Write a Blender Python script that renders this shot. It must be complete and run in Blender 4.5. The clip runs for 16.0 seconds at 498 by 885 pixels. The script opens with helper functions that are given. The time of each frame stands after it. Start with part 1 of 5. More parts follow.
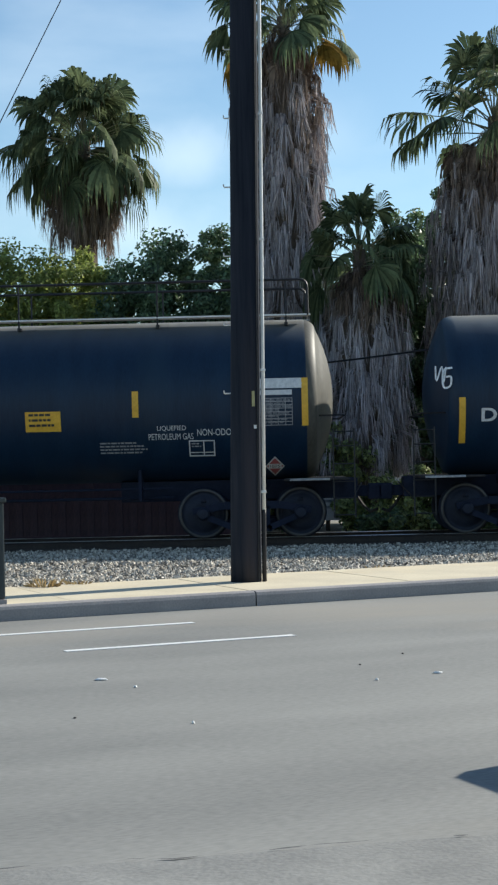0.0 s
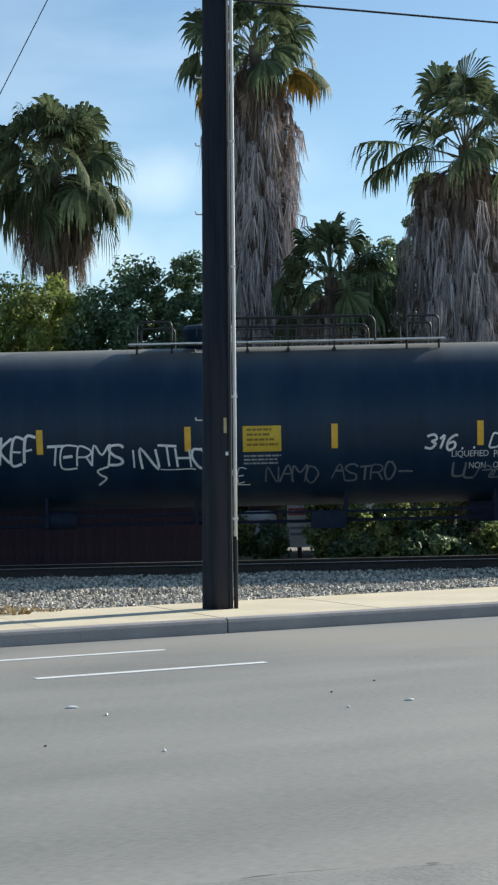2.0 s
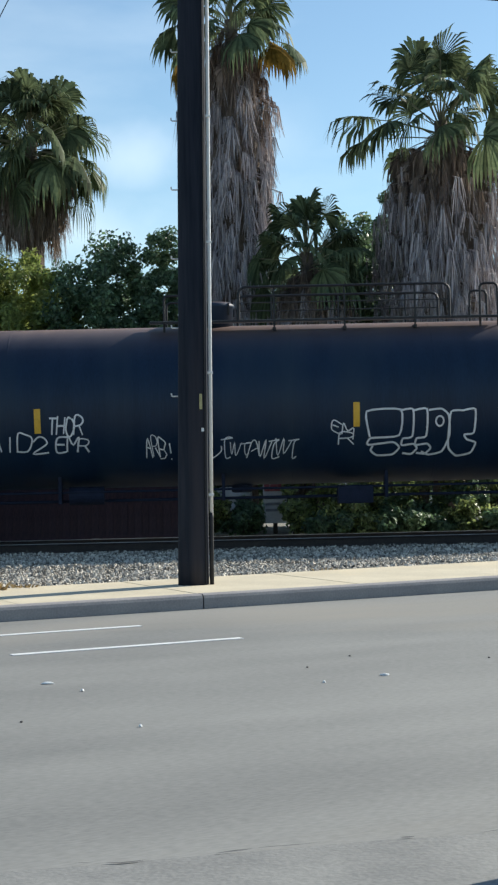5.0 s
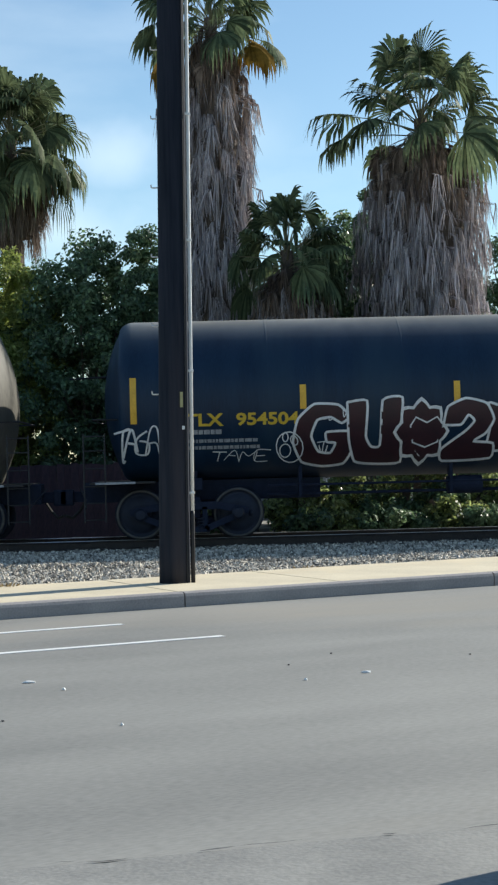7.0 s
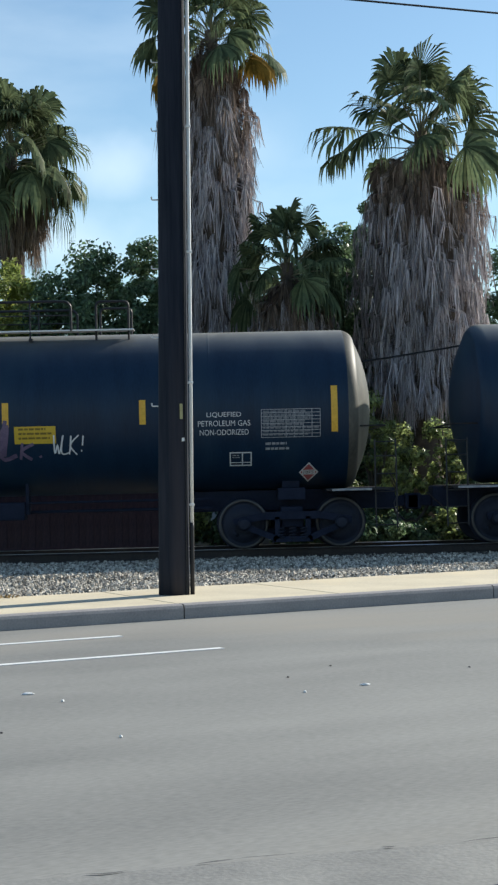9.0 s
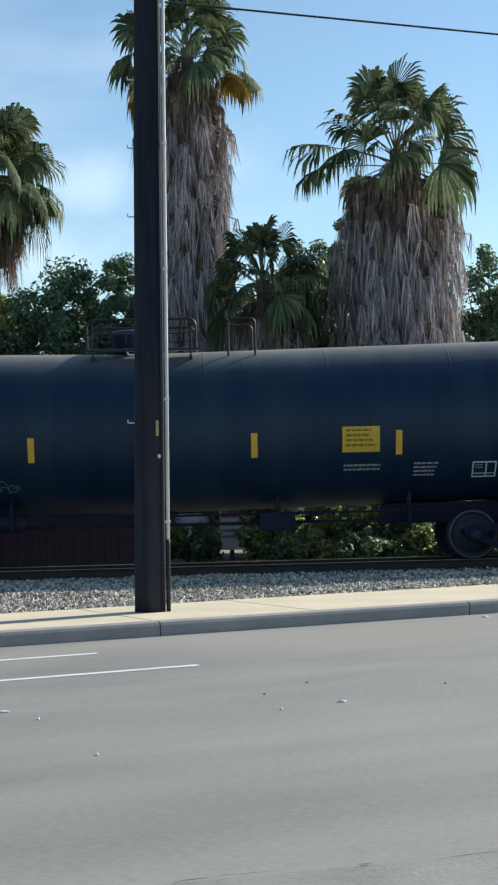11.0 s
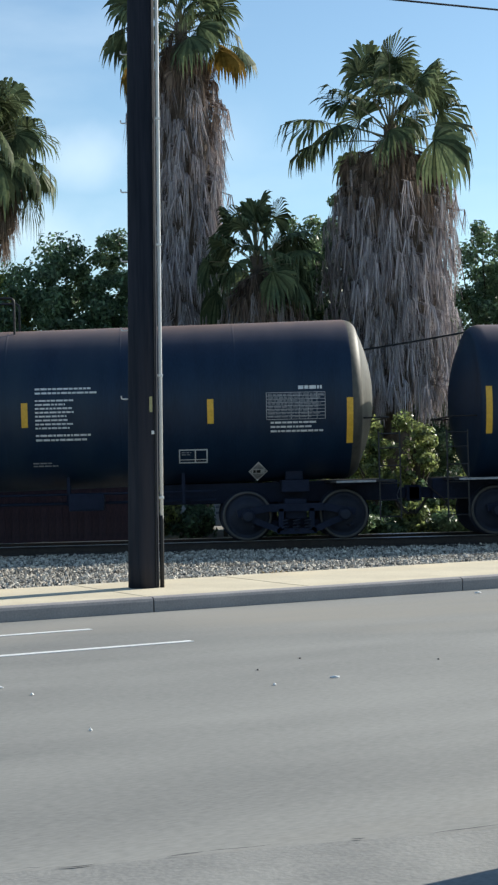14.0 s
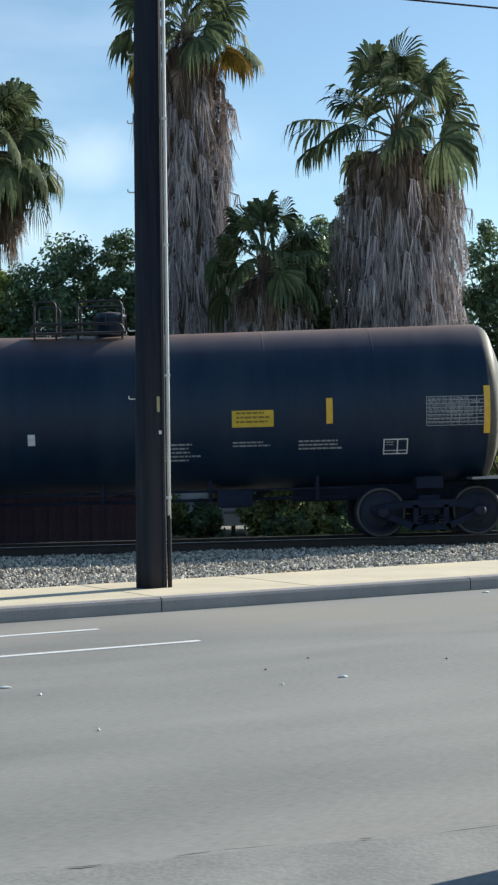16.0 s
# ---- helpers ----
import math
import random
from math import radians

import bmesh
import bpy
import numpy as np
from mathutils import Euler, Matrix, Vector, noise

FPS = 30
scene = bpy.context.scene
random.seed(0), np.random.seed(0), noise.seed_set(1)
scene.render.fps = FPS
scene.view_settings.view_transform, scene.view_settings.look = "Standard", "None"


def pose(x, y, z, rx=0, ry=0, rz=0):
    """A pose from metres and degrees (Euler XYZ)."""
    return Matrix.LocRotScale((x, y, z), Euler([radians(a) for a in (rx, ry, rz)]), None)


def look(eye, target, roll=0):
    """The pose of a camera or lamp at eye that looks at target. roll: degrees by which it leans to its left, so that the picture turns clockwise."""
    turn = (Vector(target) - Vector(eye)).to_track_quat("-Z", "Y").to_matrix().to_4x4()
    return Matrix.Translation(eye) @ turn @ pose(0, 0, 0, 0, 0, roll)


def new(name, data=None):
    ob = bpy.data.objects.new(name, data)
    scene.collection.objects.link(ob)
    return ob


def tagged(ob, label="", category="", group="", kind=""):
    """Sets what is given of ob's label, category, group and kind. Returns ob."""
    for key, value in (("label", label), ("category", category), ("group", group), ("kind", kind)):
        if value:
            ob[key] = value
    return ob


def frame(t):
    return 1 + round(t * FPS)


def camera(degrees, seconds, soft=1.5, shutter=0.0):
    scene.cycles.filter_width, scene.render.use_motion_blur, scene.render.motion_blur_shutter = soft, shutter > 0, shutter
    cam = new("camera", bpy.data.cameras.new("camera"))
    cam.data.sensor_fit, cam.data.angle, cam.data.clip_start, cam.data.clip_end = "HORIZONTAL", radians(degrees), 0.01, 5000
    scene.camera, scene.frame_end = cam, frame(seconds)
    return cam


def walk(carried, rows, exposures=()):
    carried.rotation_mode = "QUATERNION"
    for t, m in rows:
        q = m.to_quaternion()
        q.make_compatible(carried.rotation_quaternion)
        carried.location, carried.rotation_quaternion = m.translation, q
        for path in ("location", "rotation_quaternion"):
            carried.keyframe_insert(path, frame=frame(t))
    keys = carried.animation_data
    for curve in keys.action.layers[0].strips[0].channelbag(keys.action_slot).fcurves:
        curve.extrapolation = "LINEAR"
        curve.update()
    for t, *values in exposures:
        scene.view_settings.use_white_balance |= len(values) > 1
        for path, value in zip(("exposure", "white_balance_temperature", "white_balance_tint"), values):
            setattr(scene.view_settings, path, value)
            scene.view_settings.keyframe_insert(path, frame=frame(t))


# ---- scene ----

# the camera stands still on the near side of the street and is turned by hand
cam = camera(17.90, 16.0, soft=2.3)
EYE = (0.0, 0.0, 1.45)
TURNS = [
    (0.0, 90.780, 1.283, 1.064),
    (0.5, 91.143, 1.360, 0.618),
    (1.0, 91.478, 1.368, 0.230),
    (1.5, 91.660, 1.299, 0.038),
    (2.0, 91.728, 1.261, 0.038),
    (2.5, 91.682, 1.408, 0.150),
    (3.0, 91.637, 1.390, 0.309),
    (3.5, 91.516, 1.337, 0.352),
    (4.0, 91.325, 1.323, 0.199),
    (4.5, 91.071, 1.329, -0.199),
    (5.0, 90.843, 1.286, -0.840),
    (7.3, 90.716, 1.489, -1.534),
    (7.5, 90.694, 1.479, -1.387),
    (8.0, 90.706, 1.520, -1.113),
    (8.5, 90.877, 1.460, -1.104),
    (9.0, 91.182, 1.350, -1.546),
    (9.5, 91.516, 1.268, -2.227),
    (9.7, 91.655, 1.263, -2.578),
    (12.0, 91.778, 1.560, -2.186),
    (12.5, 91.491, 1.490, -2.038),
    (13.0, 91.240, 1.410, -2.144),
    (13.5, 91.052, 1.305, -2.437),
    (14.0, 90.900, 1.384, -2.644),
    (14.5, 90.803, 1.323, -2.673),
    (15.0, 90.717, 1.398, -2.515),
    (15.5, 90.775, 1.431, -2.379),
    (16.0, 90.899, 1.483, -2.372),
]
walk(cam, [(t, pose(*EYE, rx, ry, rz)) for t, rx, ry, rz in TURNS], [(0, 0.60, 6420, 6.0), (16, 0.60, 6420, 6.0)])

# ---- light ----
SUN_AZ, SUN_EL = radians(58.0), radians(29.2)      # azimuth from +y towards +x
sun_way = Vector((math.sin(SUN_AZ) * math.cos(SUN_EL), math.cos(SUN_AZ) * math.cos(SUN_EL), math.sin(SUN_EL)))
sun = new("sun", bpy.data.lights.new("sun", "SUN"))
sun.data.energy, sun.data.angle, sun.data.color = 4.75, radians(0.6), (1.0, 0.93, 0.82)
sun.matrix_world = look(sun_way * 60, (0, 0, 0))

world = bpy.data.worlds.new("sky")
scene.world = world
world.use_nodes = True
wn, wl = world.node_tree.nodes, world.node_tree.links
wn.clear()
sky = wn.new("ShaderNodeTexSky")
sky.sky_type, sky.sun_disc = "NISHITA", False
sky.sun_elevation, sky.sun_rotation = SUN_EL, SUN_AZ
sky.air_density, sky.dust_density, sky.ozone_density = 1.0, 0.18, 1.2
coords = wn.new("ShaderNodeTexCoord")
squash = wn.new("ShaderNodeMapping")
squash.inputs["Scale"].default_value = (3.0, 3.0, 9.0)
squash.inputs["Location"].default_value = (0.3, 0.0, 0.55)
cloud = wn.new("ShaderNodeTexNoise")
cloud.inputs["Scale"].default_value, cloud.inputs["Detail"].default_value = 1.6, 7.0
wisp = wn.new("ShaderNodeTexNoise")
wisp.inputs["Scale"].default_value, wisp.inputs["Detail"].default_value = 16.0, 6.0
wl.new(coords.outputs["Generated"], wisp.inputs["Vector"])
thin = wn.new("ShaderNodeMapRange")
thin.inputs["From Min"].default_value, thin.inputs["From Max"].default_value = 0.55, 0.85
thin.inputs["To Max"].default_value = 0.26
veil = wn.new("ShaderNodeMix")
veil.data_type = "RGBA"
veil.inputs["B"].default_value = (8.0, 8.9, 9.7, 1)
back = wn.new("ShaderNodeBackground")
back.inputs["Strength"].default_value = 0.094
sky_out = wn.new("ShaderNodeOutputWorld")
wl.new(coords.outputs["Generated"], squash.inputs["Vector"])
wl.new(squash.outputs["Vector"], cloud.inputs["Vector"])
wl.new(cloud.outputs["Fac"], thin.inputs["Value"])
cover = thin.outputs["Result"]
for way, wide in (((-0.054, 0.98, 0.192), (26, 1, 52)), ((-0.082, 0.985, 0.149), (14, 1, 44)), ((0.03, 0.98, 0.205), (30, 1, 40))):    # soft puffs of cloud
    off, scaled, far_off, rough_edge, puff, most = (wn.new("ShaderNode" + k) for k in ("VectorMath", "VectorMath", "VectorMath", "Math", "MapRange", "Math"))
    off.operation, scaled.operation, far_off.operation, rough_edge.operation, most.operation = "SUBTRACT", "MULTIPLY", "LENGTH", "MULTIPLY_ADD", "MAXIMUM"
    off.inputs[1].default_value, scaled.inputs[1].default_value = way, wide
    rough_edge.inputs[1].default_value = -2.4
    puff.inputs["From Min"].default_value, puff.inputs["From Max"].default_value = 0.35, -1.5
    puff.inputs["To Min"].default_value, puff.inputs["To Max"].default_value = 0.0, 0.38 if way[0] < 0 else 0.16
    puff.interpolation_type = "SMOOTHSTEP"
    wl.new(coords.outputs["Generated"], off.inputs[0])
    wl.new(off.outputs["Vector"], scaled.inputs[0])
    wl.new(scaled.outputs["Vector"], far_off.inputs[0])
    wl.new(wisp.outputs["Fac"], rough_edge.inputs[0])
    wl.new(far_off.outputs["Value"], rough_edge.inputs[2])
    wl.new(rough_edge.outputs[0], puff.inputs["Value"])
    wl.new(cover, most.inputs[0])
    wl.new(puff.outputs["Result"], most.inputs[1])
    cover = most.outputs[0]
wl.new(cover, veil.inputs["Factor"])
haze = wn.new("ShaderNodeMix")                      # a slightly greenish clear-day blue
haze.data_type, haze.blend_type = "RGBA", "MULTIPLY"
haze.inputs["Factor"].default_value, haze.inputs["B"].default_value = 1.0, (0.93, 1.01, 1.04, 1)
wl.new(sky.outputs["Color"], haze.inputs["A"])
wl.new(haze.outputs["Result"], veil.inputs["A"])
wl.new(veil.outputs["Result"], back.inputs["Color"])
wl.new(back.outputs["Background"], sky_out.inputs["Surface"])


# ---- materials ----
def mat(name, dark, light, scale=4.0, rough=0.7, metal=0.0, fine=40.0, bump=0.15, depth=0.01, stretch=(1, 1, 1), spec=0.5, vary=0.0, rough_var=0.1, third=None, through_light=0.0, sunlit_dust=None):
    """A surface whose colour wanders between dark and light at two scales, with grain in relief; third: a stain's colour."""
    m = bpy.data.materials.new(name)
    m.use_nodes = True
    n, l = m.node_tree.nodes, m.node_tree.links
    b = n["Principled BSDF"]
    tc = n.new("ShaderNodeTexCoord")
    mp = n.new("ShaderNodeMapping")
    mp.inputs["Scale"].default_value = stretch
    l.new(tc.outputs["Object"], mp.inputs["Vector"])
    big, small = n.new("ShaderNodeTexNoise"), n.new("ShaderNodeTexNoise")
    for node, s, d in ((big, scale, 5.0), (small, fine, 3.0)):
        node.inputs["Scale"].default_value, node.inputs["Detail"].default_value = s, d
        l.new(mp.outputs["Vector"], node.inputs["Vector"])
    both = n.new("ShaderNodeMath")
    both.operation = "MULTIPLY_ADD"
    both.inputs[1].default_value = 0.45
    l.new(small.outputs["Fac"], both.inputs[0])
    half = n.new("ShaderNodeMath")
    half.operation = "MULTIPLY"
    half.inputs[1].default_value = 0.6
    l.new(big.outputs["Fac"], half.inputs[0])
    l.new(half.outputs[0], both.inputs[2])
    ramp = n.new("ShaderNodeValToRGB")
    ramp.color_ramp.elements[0].position, ramp.color_ramp.elements[0].color = 0.38, (*dark, 1)
    ramp.color_ramp.elements[1].position, ramp.color_ramp.elements[1].color = 0.68, (*light, 1)
    l.new(both.outputs[0], ramp.inputs["Fac"])
    colour = ramp.outputs["Color"]
    if third:
        st = n.new("ShaderNodeTexNoise")
        st.inputs["Scale"].default_value, st.inputs["Detail"].default_value = scale * 0.35, 6.0
        l.new(mp.outputs["Vector"], st.inputs["Vector"])
        rg = n.new("ShaderNodeMapRange")
        rg.inputs["From Min"].default_value, rg.inputs["From Max"].default_value = 0.52, 0.72
        l.new(st.outputs["Fac"], rg.inputs["Value"])
        mx = n.new("ShaderNodeMix")
        mx.data_type = "RGBA"
        mx.inputs["B"].default_value = (*third, 1)
        l.new(rg.outputs["Result"], mx.inputs["Factor"])
        l.new(colour, mx.inputs["A"])
        colour = mx.outputs["Result"]
    if sunlit_dust:                                                # pale dust on what faces up, with the sunlit crown put into its colour
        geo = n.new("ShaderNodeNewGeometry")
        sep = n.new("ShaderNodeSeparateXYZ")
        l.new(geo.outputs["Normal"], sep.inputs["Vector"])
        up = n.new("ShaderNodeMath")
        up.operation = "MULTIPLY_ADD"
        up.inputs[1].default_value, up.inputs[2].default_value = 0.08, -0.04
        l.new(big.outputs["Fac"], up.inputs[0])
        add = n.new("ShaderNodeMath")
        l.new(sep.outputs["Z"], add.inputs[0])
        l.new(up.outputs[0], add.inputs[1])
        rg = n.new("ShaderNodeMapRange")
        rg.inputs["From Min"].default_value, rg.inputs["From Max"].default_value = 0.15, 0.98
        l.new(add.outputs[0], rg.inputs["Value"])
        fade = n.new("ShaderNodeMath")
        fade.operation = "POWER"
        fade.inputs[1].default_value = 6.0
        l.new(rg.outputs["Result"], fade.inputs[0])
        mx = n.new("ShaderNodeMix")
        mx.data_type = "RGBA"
        mx.inputs["B"].default_value = (*sunlit_dust, 1)
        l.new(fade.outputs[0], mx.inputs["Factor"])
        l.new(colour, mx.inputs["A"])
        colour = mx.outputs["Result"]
    if vary:
        geo = n.new("ShaderNodeNewGeometry")
        sp = n.new("ShaderNodeMapRange")
        sp.inputs["To Min"].default_value, sp.inputs["To Max"].default_value = 1 - vary, 1 + vary
        l.new(geo.outputs["Random Per Island"], sp.inputs["Value"])
        hv = n.new("ShaderNodeHueSaturation")
        l.new(sp.outputs["Result"], hv.inputs["Value"])
        l.new(colour, hv.inputs["Color"])
        colour = hv.outputs["Color"]
    l.new(colour, b.inputs["Base Color"])
    rr = n.new("ShaderNodeMapRange")
    rr.inputs["To Min"].default_value, rr.inputs["To Max"].default_value = max(0.03, rough - rough_var), min(1, rough + rough_var)
    l.new(big.outputs["Fac"], rr.inputs["Value"])
    l.new(rr.outputs["Result"], b.inputs["Roughness"])
    b.inputs["Metallic"].default_value, b.inputs["Specular IOR Level"].default_value = metal, spec
    if bump:
        bp = n.new("ShaderNodeBump")
        bp.inputs["Strength"].default_value, bp.inputs["Distance"].default_value = bump, depth
        l.new(both.outputs[0], bp.inputs["Height"])
        l.new(bp.outputs["Normal"], b.inputs["Normal"])
    if through_light:
        tr = n.new("ShaderNodeBsdfTranslucent")
        l.new(colour, tr.inputs["Color"])
        ms = n.new("ShaderNodeMixShader")
        ms.inputs["Fac"].default_value = through_light
        out = n["Material Output"]
        l.new(b.outputs["BSDF"], ms.inputs[1])
        l.new(tr.outputs["BSDF"], ms.inputs[2])
        l.new(ms.outputs["Shader"], out.inputs["Surface"])
    return m


M = {}
M["asphalt"] = mat("asphalt", (0.160, 0.160, 0.153), (0.257, 0.254, 0.240), 0.9, 0.85, fine=55, bump=0.35, depth=0.006, stretch=(0.32, 1.0, 1), third=(0.270, 0.248, 0.214))
M["old_asphalt"] = mat("old_asphalt", (0.17, 0.17, 0.165), (0.26, 0.258, 0.245), 2.5, 0.9, fine=45, bump=0.6, depth=0.01)
M["tar"] = mat("tar", (0.05, 0.05, 0.05), (0.11, 0.11, 0.11), 20, 0.8)
M["lane_paint"] = mat("lane_paint", (0.62, 0.63, 0.63), (0.78, 0.78, 0.77), 6, 0.6, fine=80)
M["concrete"] = mat("concrete", (0.50, 0.435, 0.32), (0.66, 0.58, 0.43), 1.2, 0.85, fine=50, bump=0.2, depth=0.004, third=(0.68, 0.54, 0.32))
M["kerb"] = mat("kerb", (0.22, 0.21, 0.215), (0.33, 0.31, 0.305), 2, 0.85, fine=50, bump=0.3, depth=0.006)
M["earth"] = mat("earth", (0.17, 0.14, 0.10), (0.30, 0.26, 0.19), 1.5, 0.95, fine=20, bump=0.5, depth=0.03)
M["ballast"] = mat("ballast", (0.26, 0.235, 0.20), (0.53, 0.48, 0.41), 3, 0.9, fine=30, bump=0.4, depth=0.02, vary=0.75)
M["ballast_bed"] = mat("ballast_bed", (0.14, 0.13, 0.115), (0.30, 0.28, 0.245), 8, 0.95, fine=26, bump=0.9, depth=0.05)
M["tie"] = mat("tie_wood", (0.018, 0.016, 0.016), (0.05, 0.043, 0.04), 5, 0.9, stretch=(1, 0.15, 1), bump=0.5)
M["rail"] = mat("rail_steel", (0.018, 0.015, 0.015), (0.045, 0.035, 0.032), 6, 0.75, metal=0.2)
M["rail_top"] = mat("rail_polish", (0.7, 0.7, 0.7), (0.85, 0.85, 0.85), 6, 0.32, metal=0.8, bump=0)
M["pole"] = mat("creosote_wood", (0.007, 0.011, 0.020), (0.021, 0.025, 0.037), 9, 0.85, spec=0.2, stretch=(1, 1, 0.06), bump=0.6, depth=0.008, third=(0.040, 0.036, 0.042))
M["conduit"] = mat("grey_conduit", (0.58, 0.58, 0.58), (0.72, 0.72, 0.71), 4, 0.4, bump=0.05)
M["dark_metal"] = mat("dark_metal", (0.008, 0.009, 0.012), (0.022, 0.022, 0.027), 8, 0.55, metal=0.3, bump=0.1)
M["tank"] = mat("black_tank_paint", (0.0036, 0.0162, 0.041), (0.0078, 0.0275, 0.061), 1.6, 0.46, spec=0.28, fine=25, bump=0.03, stretch=(2, 1, 0.16), third=(0.014, 0.035, 0.062), sunlit_dust=(0.24, 0.235, 0.215))
M["tank_brown"] = mat("rusty_black_paint", (0.0042, 0.0152, 0.038), (0.0088, 0.0255, 0.057), 1.6, 0.48, spec=0.28, fine=25, bump=0.03, stretch=(2, 1, 0.16), third=(0.016, 0.032, 0.056), sunlit_dust=(0.22, 0.155, 0.135))
# paler paint for right heads only: sunlight put into its dusty colour
M["dusty_sunlit_head"] = mat("dusty_sunlit_paint", (0.050, 0.048, 0.042), (0.105, 0.098, 0.082), 2.2, 0.55, fine=18, bump=0.04, stretch=(1, 1, 0.4), spec=0.4)
M["grass"] = mat("dry_grass", (0.30, 0.22, 0.11), (0.50, 0.38, 0.2), 3, 0.8, bump=0, vary=0.3, through_light=0.3)
M["board"] = mat("galvanised_board", (0.22, 0.22, 0.22), (0.34, 0.34, 0.34), 5, 0.6, metal=0.2, bump=0.1)
M["underframe"] = mat("grimy_steel", (0.005, 0.010, 0.026), (0.016, 0.022, 0.046), 7, 0.8, bump=0.2, spec=0.25)
M["wheel"] = mat("wheel_steel", (0.005, 0.010, 0.025), (0.015, 0.021, 0.042), 7, 0.65, metal=0.3, bump=0.1)
M["wheel_rim"] = mat("bright_rim", (0.045, 0.045, 0.048), (0.085, 0.083, 0.085), 7, 0.5, metal=0.4, bump=0.05)
M["yellow"] = mat("yellow_reflector", (0.62, 0.345, 0.03), (0.78, 0.465, 0.05), 9, 0.5, fine=30, bump=0.02)
M["placard"] = mat("yellow_placard", (0.52, 0.35, 0.025), (0.64, 0.44, 0.04), 6, 0.5, bump=0.02)
M["white"] = mat("white_stencil", (0.50, 0.52, 0.54), (0.72, 0.73, 0.74), 14, 0.6, bump=0)
M["faded"] = mat("faded_stencil", (0.21, 0.22, 0.24), (0.40, 0.41, 0.43), 14, 0.7, bump=0)
M["spray"] = mat("white_spray", (0.56, 0.58, 0.60), (0.82, 0.83, 0.84), 5, 0.6, bump=0)
M["spray_dim"] = mat("grey_spray", (0.10, 0.112, 0.135), (0.19, 0.20, 0.225), 5, 0.6, bump=0)
M["spray_purple"] = mat("purple_spray", (0.09, 0.065, 0.12), (0.18, 0.13, 0.21), 4, 0.6, bump=0)
M["spray_pink"] = mat("pink_spray", (0.42, 0.22, 0.25), (0.6, 0.35, 0.36), 5, 0.6, bump=0)
M["spray_blue"] = mat("blue_spray", (0.008, 0.025, 0.105), (0.022, 0.075, 0.27), 2.5, 0.5, bump=0)
M["spray_red"] = mat("maroon_spray", (0.020, 0.008, 0.014), (0.044, 0.012, 0.018), 3, 0.5, bump=0)
M["tag"] = mat("faded_yellow_tag", (0.30, 0.27, 0.12), (0.42, 0.38, 0.2), 9, 0.6, bump=0)
M["red"] = mat("red_placard", (0.34, 0.07, 0.08), (0.46, 0.11, 0.11), 8, 0.5, bump=0)
M["black"] = mat("black_print", (0.02, 0.02, 0.02), (0.04, 0.04, 0.04), 8, 0.6, bump=0)
M["ochre"] = mat("ochre_print", (0.15, 0.10, 0.01), (0.22, 0.15, 0.02), 8, 0.6, bump=0)
M["fence"] = mat("reddish_fence", (0.034, 0.024, 0.036), (0.10, 0.055, 0.066), 3, 0.85, stretch=(1, 1, 0.2), bump=0.4, vary=0.3)
M["palm_green"] = mat("palm_leaf", (0.062, 0.090, 0.052), (0.145, 0.175, 0.088), 2.0, 0.5, fine=12, bump=0, spec=0.06, vary=0.55, through_light=0.36)
M["palm_yellow"] = mat("palm_leaf_yellow", (0.15, 0.095, 0.02), (0.27, 0.165, 0.035), 2.0, 0.8, fine=12, bump=0, spec=0.03, vary=0.3, through_light=0.35)
M["palm_dry"] = mat("dry_frond", (0.30, 0.265, 0.27), (0.58, 0.52, 0.53), 1.6, 0.85, fine=14, bump=0, vary=0.55, through_light=0.12, stretch=(1, 1, 0.3), spec=0.1)
M["palm_brown"] = mat("withered_frond", (0.135, 0.10, 0.085), (0.33, 0.255, 0.21), 1.8, 0.8, fine=14, bump=0, vary=0.5, through_light=0.22, stretch=(1, 1, 0.4), spec=0.1)
M["petiole"] = mat("leaf_stalk", (0.17, 0.17, 0.11), (0.32, 0.30, 0.20), 5, 0.7, bump=0, spec=0.1, vary=0.3)
M["palm_trunk"] = mat("palm_bark", (0.06, 0.045, 0.035), (0.16, 0.12, 0.09), 6, 0.9, bump=0.6)
M["leaf"] = mat("tree_leaf", (0.068, 0.128, 0.073), (0.175, 0.25, 0.125), 0.9, 0.4, fine=10, bump=0, vary=0.6, through_light=0.42)
M["leaf_light"] = mat("sunny_leaf", (0.16, 0.21, 0.060), (0.36, 0.40, 0.115), 1.2, 0.5, fine=10, bump=0, vary=0.4, through_light=0.55)
M["leaf_shrub"] = mat("shrub_leaf", (0.17, 0.22, 0.075), (0.36, 0.40, 0.16), 1.6, 0.3, fine=10, bump=0, vary=0.75, through_light=0.5)
M["bark"] = mat("bark", (0.05, 0.04, 0.03), (0.12, 0.095, 0.07), 8, 0.9, bump=0.5)
M["stucco"] = mat("pale_stucco", (0.55, 0.54, 0.5), (0.7, 0.68, 0.64), 3, 0.9, bump=0.2)
M["cabinet"] = mat("dark_cabinet", (0.02, 0.028, 0.03), (0.04, 0.05, 0.052), 5, 0.5, bump=0.05)
M["roof_white"] = mat("white_enamel", (0.6, 0.6, 0.6), (0.78, 0.78, 0.77), 3, 0.4, bump=0)
M["car_paint"] = mat("grey_car_paint", (0.16, 0.17, 0.18), (0.2, 0.21, 0.22), 3, 0.3, bump=0)
M["glass"] = mat("dark_glass", (0.02, 0.025, 0.03), (0.04, 0.045, 0.05), 3, 0.12, bump=0)


# ---- mesh helpers ----
def part(name, bm, material, parent=None, label="", smooth=False):
    me = bpy.data.meshes.new(name)
    bm.to_mesh(me)
    bm.free()
    if smooth:
        me.shade_smooth()
    ob = new(name, me)
    for mm in material if isinstance(material, (list, tuple)) else (material,):
        me.materials.append(mm)
    ob.parent = parent
    return tagged(ob, label)


